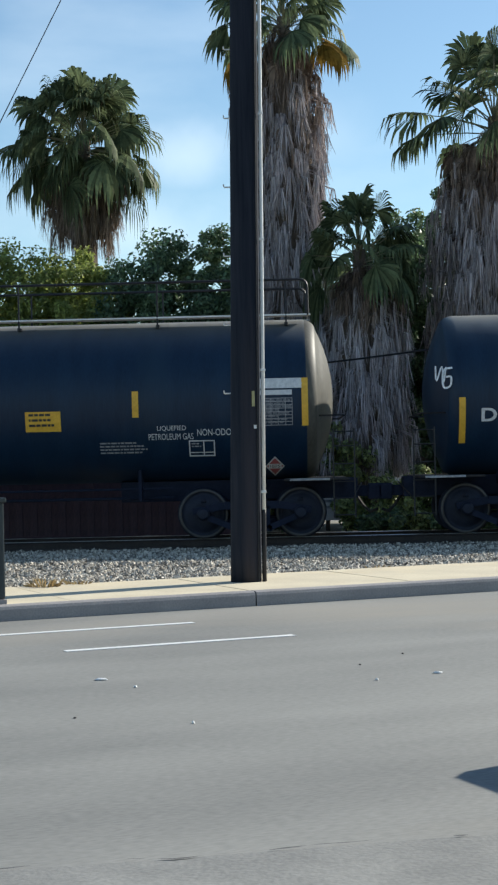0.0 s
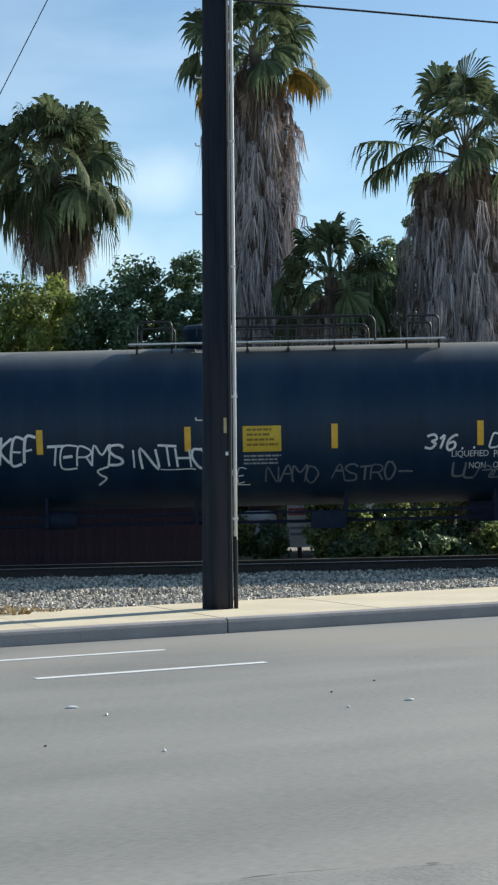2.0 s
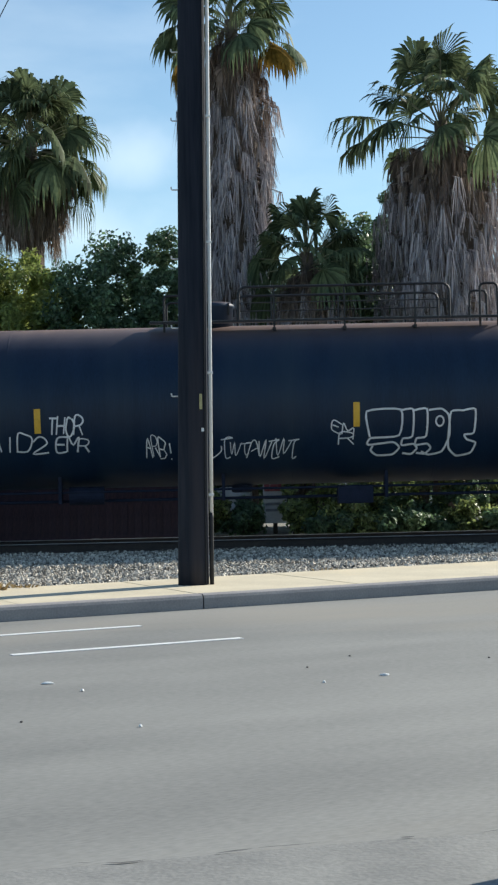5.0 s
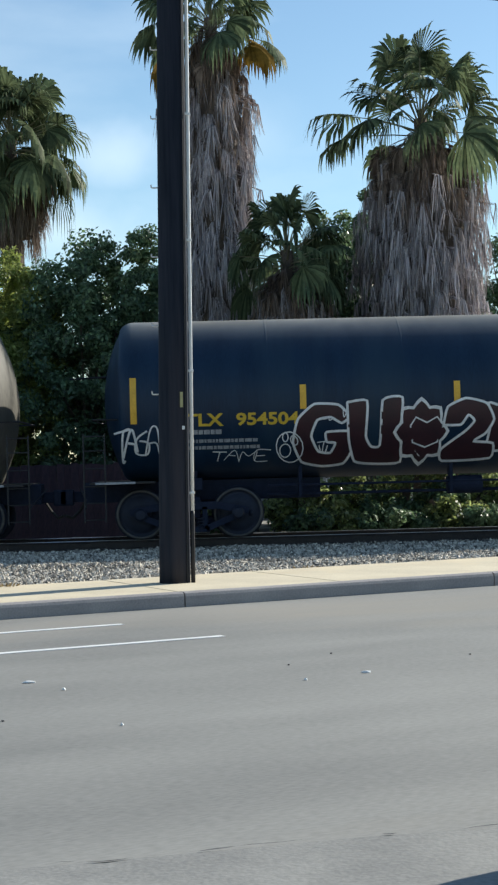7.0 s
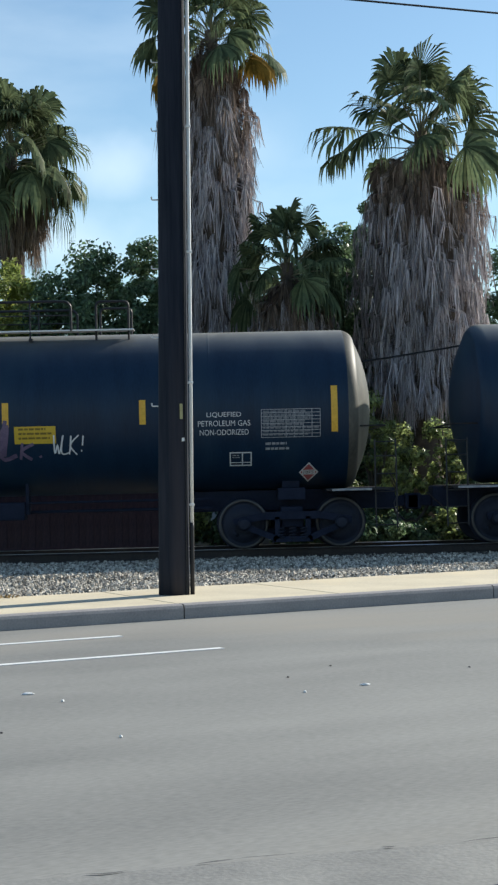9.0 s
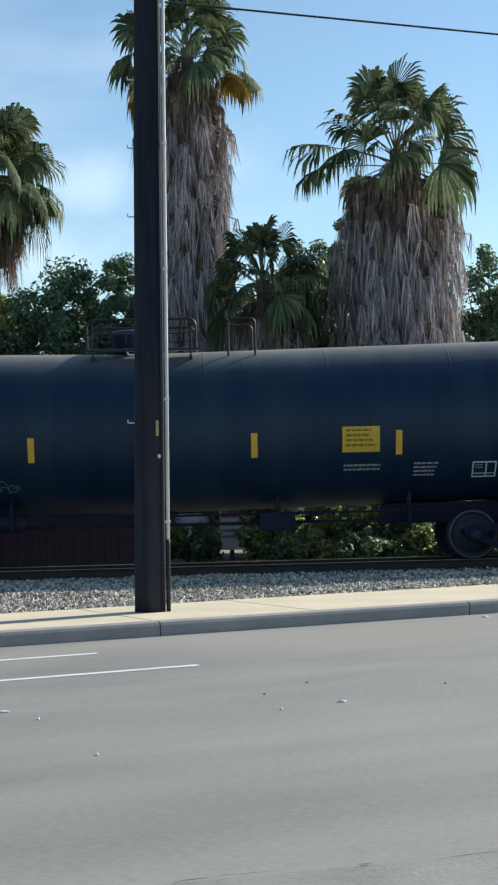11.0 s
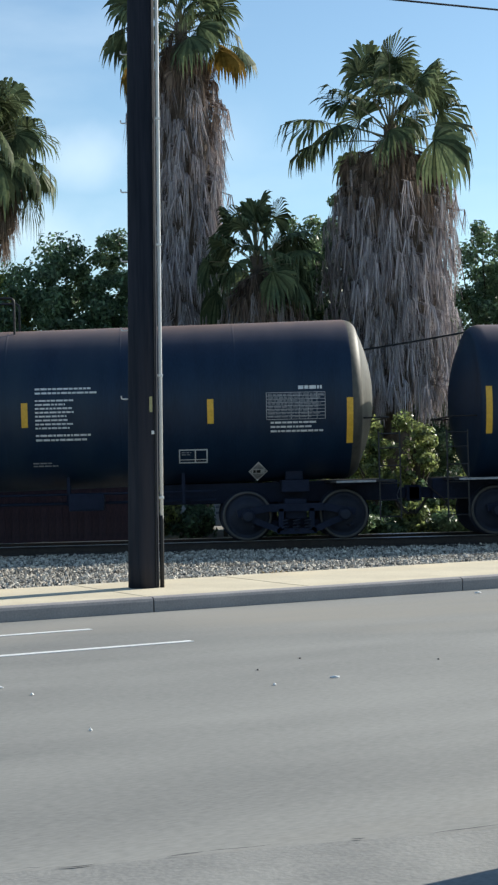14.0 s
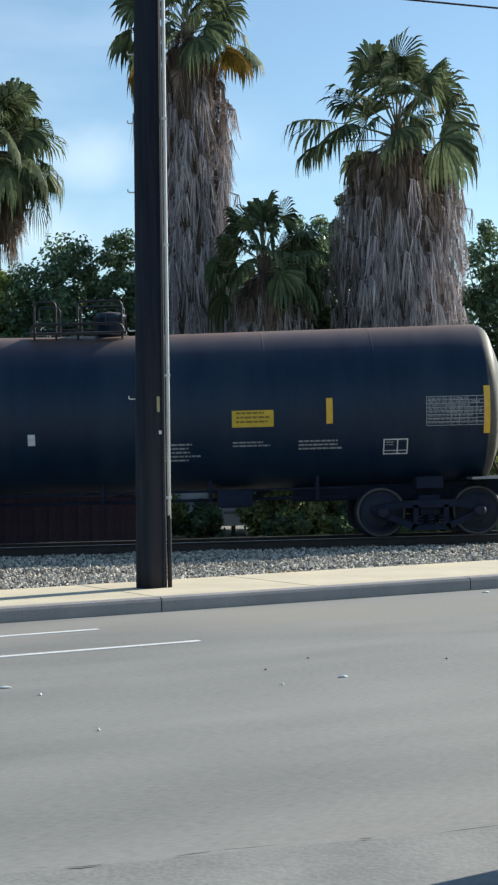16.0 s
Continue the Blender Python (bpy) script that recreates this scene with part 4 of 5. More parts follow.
            if mid:
                part("mid_rail", rod(bmesh.new(), (x0, yy, z + (top - z) * 0.55), (x1, yy, z + (top - z) * 0.55), 0.011, n=6), M["dark_metal"], self.root)
            for px in posts:
                bm = rod(bmesh.new(), (px, yy, z - 0.12), (px, yy, top), 0.018, n=6)
                box(bm, px - 0.03, px + 0.03, min(yy, yy - s * 0.3), max(yy, yy - s * 0.3), z - 0.16, z - 0.1)
                part("guard_post", bm, M["dark_metal"], self.root)

    def hoop(self, x0, x1, top, y=0.62):
        for s in (-1, 1):
            z = self.axis(x0) + CAR_RADIUS
            bm = pipe(bmesh.new(), bent([(x0, s * y, z - 0.15), (x0, s * y, top), (x1, s * y, top), (x1, s * y, z - 0.15)], 0.1), 0.022, 8)
            part("grab_hoop", bm, M["dark_metal"], self.root)


WHEELS, CARS = [], []


def car_full_rail():
    c = Car(-8.15, 18.4, "black liquefied-gas tank car with a full-length roof handrail", M["tank"])
    c.tank(), c.underframe()
    c.guard(-8.4, 8.75, 4.83, mid=False, posts=(-6.1, -3.5, -0.9, 0.9, 3.42, 5.98, 8.35), lip="roof_white")
    c.manway(0)
    for x in (-8.6, 8.65):
        c.strip(x, 2.12, 2.98)
    for x in (-5.6, -2.8, 2.8, 5.6):
        c.strip(x, 2.33, 2.80)
    c.sign(3.61, 4.25, 2.11, 2.47, material="yellow", ink="black")
    c.words("LIQUEFIED", 5.98, 6.5, 2.07, 2.17)
    c.words("PETROLEUM GAS", 5.82, 6.63, 1.92, 2.03)
    c.words("NON-ODORIZED", 6.70, 7.65, 1.98, 2.10)
    c.frame_box(6.54, 7.01, 1.61, 1.90)
    c.bars(4.93, 5.81, 1.66, 1.89, 4, "faded", seed=8)
    c.table(7.55, 8.42, 2.14, 2.62)
    bm = c.patch(bmesh.new(), 7.55, 8.60, 2.80, 2.98)
    c.patch(bm, 7.60, 8.42, 2.68, 2.77)
    part("repaint_patch", c.wrap(bm, 0.006), M["white"], c.root, "pale repainted patch")
    c.diamond(8.09, 1.40, 0.18, "red", "1075")
    return c


def car_scrawled():
    c = Car(11.85, 18.2, "black liquefied-gas tank car with long white graffiti", M["tank"])
    c.tank(), c.underframe()
    c.guard(0.5, 3.35, 4.62, posts=(1.0, 1.75, 2.6), lip="white", board=(-1.2, 4.65))
    c.hoop(-1.05, -0.4, 4.60)
    c.hoop(3.95, 4.55, 4.62)
    c.manway(0.15, 0.36, 0.48)
    bm = lathe(bmesh.new(), [(0.05, 0.13), (0.36, 0.15), (0.37, 0.165), (0.46, 0.165), (0.47, 0.1)], 20, "Z")
    o = part("vent_drum", bm, M["stucco"], c.root, "pale drum-shaped vent", True)
    o.location = (0.62, -0.45, c.axis(0.62) + CAR_RADIUS - 0.10)
    for x in (-8.53, 8.3):
        c.strip(x, 1.74, 2.56)
    for x in (-5.43, -2.77, -0.11, 2.53, 5.15):
        c.strip(x, 2.17, 2.61)
    c.words("DPRX  709776", -8.19, -5.64, 2.12, 2.36, bold=0.008)
    c.words("LD LMT   163000LB   73950KG", -7.60, -5.89, 1.98, 2.07)
    c.words("LT  WT   100000LB   45350KG", -7.60, -5.89, 1.83, 1.92)
    c.frame_box(-5.07, -4.84, 2.13, 2.37, 0, "C")
    c.tag("5K", -4.79, -4.2, 1.97, 2.40, w=0.055, seed=11)
    c.scribble(-4.15, -3.75, 1.97, 2.38, 2, w=0.05, seed=11)
    c.tag("GKEF", -3.72, -2.86, 1.99, 2.44, w=0.05, seed=111)
    c.tag("TERMS", -2.67, -1.28, 1.95, 2.32, w=0.05, seed=12)
    part("graffiti", c.wrap(c.ribbon(bmesh.new(), rounded([(-1.55, 1.93), (-1.75, 1.86), (-1.7, 1.78), (-1.6, 1.72), (-1.75, 1.6)]), 0.035), 0.007), M["spray"], c.root, "sprayed tail of a letter")
    c.tag("INTHO", -1.24, 0.30, 1.90, 2.24, w=0.045, seed=13, lean=-0.1)
    part("graffiti", c.wrap(c.ribbon(bmesh.new(), rounded([(-0.62, 1.86), (-0.4, 1.85), (-0.1, 1.86), (0.02, 1.85)]), 0.02), 0.009), M["spray"], c.root, "sprayed underline")
    c.tag("KNAE", 0.30, 0.93, 1.60, 1.86, w=0.026, seed=14)
    part("graffiti", c.wrap(c.ribbon(bmesh.new(), rounded([(0.32, 1.57), (0.6, 1.56), (1.0, 1.55)]), 0.02), 0.009), M["spray"], c.root, "sprayed underline")
    c.scribble(-9.0, -8.75, 2.75, 3.1, 2, w=0.03, seed=15)
    c.sign(0.88, 1.57, 2.14, 2.60, 4)
    c.bars(0.89, 1.64, 1.88, 2.08, 3, "faded", seed=5)
    c.tag("NAMO ASTRO-", 1.28, 3.9, 1.60, 1.88, "spray_dim", 0.04, 16)
    c.tag("316..", 4.13, 5.12, 2.11, 2.36, w=0.042, seed=17, lean=0.3)
    c.tag("DEMIK..", 5.31, 6.80, 2.12, 2.38, w=0.045, seed=18, lean=0.3)
    c.words("LIQUEFIED  PETROLEUM  GAS", 4.64, 6.52, 1.95, 2.08)
    c.words("NON-  ODORIZED", 4.96, 6.07, 1.76, 1.87)
    c.tag("UL", 4.65, 5.1, 1.62, 1.86, "spray_dim", 0.045, 19)
    c.scribble(5.1, 7.4, 1.58, 1.84, 9, "spray_dim", 0.035, 19)
    c.table(7.03, 8.06, 2.24, 2.72)
    c.tag("DKS22", 7.06, 8.11, 1.95, 2.20, "spray_pink", 0.03, 20, 0.3)
    c.diamond(7.71, 1.48, 0.18, "red", "1075")
    part("bracket", box(bmesh.new(), 7.66, 7.76, -1.12, -0.9, 1.0, 1.3, 0.005), M["dark_metal"], c.root)
    return c


def car_rusty():
    c = Car(32.08, 19.2, "rust-tinged black tank car with outlined graffiti letters", M["tank_brown"], drop=0.06)
    c.tank(), c.underframe()
    c.guard(0.35, 4.24, 4.74, posts=(1.0, 2.3, 3.6), board=(-1.3, 5.22))
    c.hoop(4.83, 5.16, 4.74)
    c.hoop(-1.03, -0.56, 4.62)
    c.manway(-0.15, 0.4, 0.5)
    for x in (-9.06, 8.87):
        c.strip(x, 1.67, 2.49)
    for x in (-5.94, -3.31, -0.58, 2.42, 5.04):
        c.strip(x, 2.11, 2.55)
    c.words("CPDX  109070", -8.21, -6.08, 2.17, 2.41, bold=0.010)
    c.words("LD  LMT  164700  LB   74700 KG", -8.16, -6.50, 1.93, 2.02)
    c.words("LT   WT   98300  LB   44600 KG", -8.16, -6.50, 1.79, 1.88)
    c.frame_box(-5.83, -5.58, 2.19, 2.43, 0, "C")
    c.scribble(-8.91, -8.27, 1.78, 2.30, 4, "spray_dim", 0.03, 21)
    c.tag("AIO2", -5.53, -4.46, 1.78, 2.06, w=0.03, seed=22)
    c.tag("AID2", -4.29, -3.12, 1.78, 2.08, w=0.03, seed=23)
    c.tag("THOR", -3.14, -2.51, 2.06, 2.36, w=0.036, seed=24)
    c.tag("EMR", -3.0, -2.40, 1.76, 2.02, w=0.036, seed=25)
    c.tag("ARB!", -1.38, -0.87, 1.66, 1.98, "spray", 0.024, 26, -0.1, -0.12)
    c.scribble(-0.25, 1.31, 1.58, 1.92, 9, "spray", 0.02, 27)
    c.tag("EM", 1.98, 2.33, 2.08, 2.28, w=0.03, seed=28, tilt=-0.5)
    c.tag("R", 2.10, 2.36, 1.80, 2.02, w=0.03, seed=29)
    narrow = [(3.20, 2.38), (3.44, 2.40), (3.43, 1.92), (3.26, 1.88), (3.24, 1.76), (3.45, 1.78), (3.52, 1.70), (3.42, 1.60), (3.26, 1.62)]
    for i, line in enumerate((
            [(2.66, 1.92), (2.60, 2.38), (3.22, 2.40), (3.19, 1.94), (2.68, 1.90), (2.63, 1.78), (3.08, 1.82), (3.20, 1.72), (3.08, 1.60), (2.80, 1.59), (2.68, 1.68), (2.72, 1.76)],
            narrow, [(x + 0.25, z) for x, z in narrow],
            [(3.72, 2.38), (3.95, 2.40), (4.08, 2.28), (4.10, 1.92), (3.98, 1.64), (3.74, 1.58), (3.60, 1.64)],
            [(4.36, 2.36), (4.12, 2.34), (4.08, 1.86), (4.10, 1.68), (4.25, 1.55), (4.50, 1.60), (4.58, 1.78), (4.42, 1.84), (4.37, 1.93), (4.54, 1.96), (4.56, 2.38), (4.34, 2.36)])):
        part("graffiti", c.wrap(c.ribbon(bmesh.new(), rounded(line, 0.55), 0.036), 0.007 + 0.001 * i), M["spray"], c.root, "white sprayed block outline")
    c.loop(3.92, 2.18, 0.07, 0.09, 0.032, lift=0.013)
    c.sign(5.15, 5.90, 2.19, 2.50, 3, "placard", "ochre")
    c.bars(5.4, 6.15, 1.93, 2.0, 1, "faded", seed=30, fill=0.9)
    c.scribble(5.05, 5.55, 1.58, 1.86, 5, "spray_dim", 0.024, 39)
    c.table(7.4, 8.45, 2.15, 2.66)
    c.diamond(7.9, 1.45, 0.18, "red", "1075")
    return c


def car_painted():
    c = Car(52.48, 18.35, "black liquefied-gas tank car with large maroon and blue graffiti", M["tank"])
    c.tank(), c.underframe()
    c.guard(0.36, 3.65, 4.72, posts=(1.05, 1.8, 2.9), lip="roof_white", board=(-1.1, 4.8))
    c.hoop(-0.64, 0.3, 4.70)
    c.hoop(4.1, 4.7, 4.72)
    c.manway(-0.05, 0.46, 0.56)
    for x in (-8.58, 8.4):
        c.strip(x, 2.2, 3.03)
    for x in (-5.53, -2.75, -0.16, 2.5, 4.95):
        c.strip(x, 2.40, 2.84)
    c.words("UTLX  954504", -7.91, -5.61, 2.13, 2.36, "placard", label="yellow stencilled marks", bold=0.010)
    c.bars(-7.89, -6.94, 1.98, 2.07, 1, "faded", seed=6, fill=0.9)
    c.bars(-7.90, -6.0, 1.66, 1.90, 2, "faded", seed=7, fill=0.5)
    c.scribble(-8.97, -8.20, 1.58, 2.10, 4, w=0.035, seed=31)
    c.tag("TAME", -7.24, -6.15, 1.50, 1.70, w=0.022, seed=32, lean=0.3)
    # the maroon piece: heavy rounded shapes with pale outlines
    fat = {
        "G": [(0.95, 0.80), (0.75, 1.0), (0.35, 1.02), (0.08, 0.78), (0.0, 0.4), (0.15, 0.08), (0.5, 0.0), (0.85, 0.04), (1.0, 0.3), (0.97, 0.56), (0.55, 0.56), (0.56, 0.4), (0.7, 0.38), (0.62, 0.22), (0.42, 0.25), (0.3, 0.5), (0.4, 0.76), (0.62, 0.8), (0.8, 0.7)],
        "U": [(0.0, 0.98), (0.36, 1.0), (0.34, 0.45), (0.44, 0.28), (0.60, 0.30), (0.64, 1.0), (1.0, 1.04), (0.96, 0.5), (1.0, 0.02), (0.5, 0.0), (0.15, 0.05), (0.03, 0.4)],
        "2": [(0.02, 0.6), (0.1, 0.9), (0.45, 1.04), (0.85, 0.95), (1.0, 0.68), (0.85, 0.45), (0.62, 0.32), (1.0, 0.28), (0.98, 0.03), (0.05, 0.0), (0.0, 0.2), (0.46, 0.5), (0.62, 0.66), (0.5, 0.76), (0.36, 0.6)],
        "F": [(0.0, 0.05), (0.1, 0.55), (0.05, 0.95), (0.3, 0.9), (0.5, 1.05), (0.7, 0.93), (1.0, 0.98), (0.86, 0.72), (0.5, 0.7), (0.46, 0.56), (0.82, 0.5), (0.74, 0.25), (0.44, 0.3), (0.42, 0.08)],
    }
    for i, (ch, x0, x1, z0, z1) in enumerate((("G", -5.72, -4.62, 1.36, 2.46), ("U", -4.74, -3.74, 1.38, 2.52), ("F", -2.22, -1.44, 1.50, 2.48), ("2", -3.02, -2.08, 1.40, 2.48))):
        c.block(fat[ch], x0, x1, z0, z1, "spray_red", 0.008 + 0.006 * i, label="pale-outlined maroon sprayed letter")
    for x, z, a, b, q in ((-5.78, 1.72, 0.24, 0.28, 0.3), (-5.86, 1.66, 0.10, 0.12, 0.0), (-5.70, 1.84, 0.06, 0.09, 0.4), (-5.86, 1.90, 0.05, 0.08, 0.0), (-1.66, 1.86, 0.16, 0.2, 0.0), (-1.72, 1.76, 0.05, 0.10, 0.3)):
        c.loop(x, z, a, b, turn=q)
    c.tag("21", -1.62, -1.44, 2.24, 2.36, w=0.02, seed=40)
    edge = []
    for k in range(33):
        a = 2 * math.pi * k / 32
        w = 1 + 0.12 * math.cos(8 * a)
        edge.append((-3.40 + 0.46 * w * math.cos(a), 1.94 + 0.56 * w * math.sin(a)))
    for s, name, m, lift in ((1.0, "graffiti", "spray", 0.036), (0.88, "fill", "spray_red", 0.040)):
        bm = bmesh.new()
        rings = [[bm.verts.new((-3.40 + (x + 3.40) * q * s, 1.94 + (z - 1.94) * q * s, 0)) for x, z in edge[:-1]] for q in (0.05, 0.4, 0.7, 1.0)]
        for r0, r1 in zip(rings, rings[1:]):
            for k in range(32):
                bm.faces.new((r0[k], r1[k], r1[(k + 1) % 32], r0[(k + 1) % 32]))
        bm.faces.new(rings[0])
        o = part(name, c.wrap(bm, lift), M[m], c.root, "maroon sprayed burst with a pale outline" if s == 1.0 else "")
    bm = bmesh.new()
    c.ribbon(bm, [(-3.6, 2.05), (-3.5, 2.2), (-3.3, 2.1), (-3.12, 2.2), (-3.0, 2.05), (-3.1, 1.75), (-3.32, 1.66), (-3.55, 1.75), (-3.6, 2.05)], 0.03)
    part("inner_line", c.wrap(bm, 0.044), M["spray"], o)
    c.scribble(-5.45, -5.0, 1.5, 1.8, 3, "spray", 0.024, 33)
    c.scribble(-5.2, -4.7, 2.2, 2.42, 4, "spray", 0.02, 34)
    c.scribble(-1.27, -0.92, 1.6, 2.3, 3, "spray_dim", 0.035, 35)
    # the blue piece
    bow = [(0.5 + 0.5 * math.cos(a), 0.74 + 0.26 * math.sin(a)) for a in (radians(25 + 24.5 * k) for k in range(11))]
    bow += [(0.5 + 0.5 * math.cos(a), 0.26 + 0.26 * math.sin(a)) for a in (radians(75 - 27 * k) for k in range(11))]
    shapes = {
        "S": [bow],
        "W": [[(0.06, 1), (0.24, 0)], [(0.24, 0), (0.5, 0.8)], [(0.5, 0.8), (0.74, 0)], [(0.74, 0), (0.95, 1)], [(-0.1, 1), (0.22, 1)], [(0.8, 1), (1.1, 1)]],
        "i": [[(0.5, 0), (0.5, 0.66)], [(0.5, 0.9), (0.5, 1.06)], [(-0.4, 0), (1.4, 0)]],
        "N": [[(0.12, 0), (0.12, 1)], [(0.12, 1), (0.88, 0)], [(0.88, 0), (0.88, 1)], [(-0.08, 0), (0.3, 0)], [(0.7, 1), (1.06, 1)]],
        "E": [[(0.12, 0), (0.12, 1)], [(0.0, 1), (0.98, 1)], [(0.12, 0.5), (0.75, 0.52)], [(0.0, 0), (1.0, 0.02)]],
    }
    for i, (ch, x0, x1) in enumerate((("S", -0.80, -0.30), ("W", -0.20, 0.38), ("i", 0.49, 0.60), ("N", 0.74, 1.28), ("E", 1.46, 1.96))):
        made = None
        for name, material, w, more, lift in (("graffiti", "spray", 0.180, 0.030, 0.008), ("fill", "spray_blue", 0.122, 0.0, 0.022)):
            bm = bmesh.new()
            for k, line in enumerate(shapes[ch]):
                pts = [Vector((x0 + p * (x1 - x0), 1.87 + q * 0.72)) for p, q in line]
                a, b = (pts[0] - pts[1]).normalized(), (pts[-1] - pts[-2]).normalized()
                pts[0], pts[-1] = pts[0] + a * (more + 0.03), pts[-1] + b * (more + 0.03)
                if len(pts) == 2:
                    pts = [pts[0].lerp(pts[1], q / 6) for q in range(7)]
                c.ribbon(bm, [tuple(q) for q in pts], w, 0.0016 * k)
            made = part(name, c.wrap(bm, lift + 0.0006 * i), M[material], made or c.root, "white-outlined blue sprayed letter" if made is None else "blue sprayed fill")
    c.tag("ML", 2.10, 2.72, 1.84, 2.42, "spray_purple", 0.085, 36)
    c.tag("K.", 2.74, 3.2, 1.84, 2.12, "spray_purple", 0.06, 37)
    c.sign(2.65, 3.39, 2.10, 2.41, 3)
    c.tag("WUK!", 3.32, 3.92, 1.92, 2.24, "spray", 0.026, 38)
    c.words("LIQUEFIED", 6.1, 6.72, 2.49, 2.59)
    c.words("PETROLEUM GAS", 5.94, 6.88, 2.34, 2.44)
    c.words("NON-ODORIZED", 5.97, 6.85, 2.18, 2.28)
    c.frame_box(6.50, 6.90, 1.62, 1.87)
    c.table(7.08, 8.14, 2.12, 2.62)
    c.bars(7.15, 7.65, 1.85, 2.03, 2, "faded", seed=18)
    c.diamond(7.94, 1.48, 0.18, "red", "1075")
    return c


def car_plain():
    c = Car(71.68, 16.95, "plain black tank car with white reporting marks", M["tank"], 0.016)
    c.tank(), c.underframe()
    c.guard(-1.0, 1.0, 4.66, posts=(-0.9, 0.9))
    c.hoop(1.6, 2.1, 4.66)
    c.manway(-0.2)
    for x in (-7.62, 7.78):
        c.strip(x, 1.76, 2.6)
    for x in (-4.57, -2.0, 2.0, 4.62):
        c.strip(x, 2.05, 2.49)
    c.words("CPDX  215034", -6.77, -4.62, 2.10, 2.34, bold=0.010)
    c.words("LD  LMT   192500 LB   87300 KG", -6.75, -5.02, 1.91, 2.0)
    c.words("LT   WT    93500 LB   42400 KG", -6.75, -5.02, 1.75, 1.84)
    c.frame_box(-4.47, -4.22, 2.12, 2.36, 0, "C")
    c.scribble(-4.05, -3.2, 1.55, 1.92, 4, "spray_dim", 0.025, 51)
    c.scribble(-3.15, -2.3, 1.5, 1.72, 5, "spray_dim", 0.022, 56)
    c.scribble(-4.9, -4.5, 1.9, 2.02, 4, "spray_dim", 0.02, 57)
    c.sign(3.59, 4.27, 2.11, 2.57, 4)
    c.bars(3.62, 4.29, 1.74, 1.89, 2, "faded", seed=52)
    c.bars(4.90, 5.4, 1.62, 1.90, 4, "faded", seed=53)
    c.frame_box(5.98, 6.42, 1.61, 1.89)
    c.table(6.47, 7.53, 2.14, 2.63)
    c.bars(6.5, 7.0, 1.99, 2.09, 2, "faded", seed=54)
    c.bars(7.25, 7.5, 1.5, 1.7, 3, "faded", seed=55)
    c.diamond(6.95, 1.44, 0.18, "faded")
    return c


def car_sloped():
    c = Car(89.5, 15.6, "matt black tank car sloped to its middle with stencilled notes", M["tank_brown"], 0.017)
    c.tank(), c.underframe()
    c.guard(-1.05, 0.2, 4.66, y=0.5, posts=(-1.0, 0.15), mid=False)
    c.hoop(0.72, 1.15, 4.68, 0.5)
    c.manway(-0.65, 0.36, 0.56)
    bm = lathe(bmesh.new(), [(0, 0.3), (0.1, 0.3), (0.12, 0.24), (0.16, 0.1)], 22, "Z")
    o = part("fill_hatch", bm, c.paint, c.root, smooth=True)
    o.location = (0.25, 0, c.axis(0.25) + 1.46)
    for x in (-7.2, 7.23):
        c.strip(x, 1.85, 2.67)
    for x in (-4.93, -1.51, 1.39, 4.71):
        c.strip(x, 2.25, 2.69)
    c.words("CPDX  215012", -6.03, -3.89, 1.77, 2.0, bold=0.010)
    c.words("LD LMT   194800 LB   88250 KG", -6.04, -4.42, 1.65, 1.73)
    c.words("LT  WT    89200 LB   40450 KG", -6.04, -4.42, 1.51, 1.59)
    c.frame_box(-3.61, -3.37, 1.79, 2.01, 0, "C")
    part("warning_panel", c.wrap(c.patch(bmesh.new(), -2.84, -2.17, 1.52, 1.83), 0.006), M["yellow"], c.root, "plain ochre panel")
    c.bars(1.58, 2.74, 2.80, 2.95, 2, seed=61)
    c.bars(1.58, 2.28, 2.18, 2.74, 8, "white", seed=62)
    c.bars(1.58, 2.74, 1.96, 2.12, 2, seed=63)
    bm = bmesh.new()
    c.ribbon(bm, [(3.28, 1.69), (3.38, 1.79), (3.48, 1.69), (3.38, 1.59), (3.28, 1.69)], 0.018)
    part("stencil_diamond", c.wrap(bm, 0.007), M["faded"], c.root)
    c.bars(3.33, 3.44, 1.67, 1.71, 1, "faded", seed=1, fill=1)
    c.frame_box(4.13, 4.65, 1.55, 1.80)
    c.table(5.72, 6.78, 2.30, 2.78)
    c.bars(6.3, 6.8, 2.83, 2.9, 1, "white", seed=64, fill=0.9)
    c.bars(5.79, 6.80, 2.03, 2.26, 3, "white", seed=65)
    c.bars(-0.5, -0.1, 3.72, 3.8, 2, "faded", seed=66)
    c.bars(1.5, 1.95, 1.52, 1.62, 2, "faded", seed=67)
    c.diamond(5.58, 1.37, 0.18, "faded")
    return c


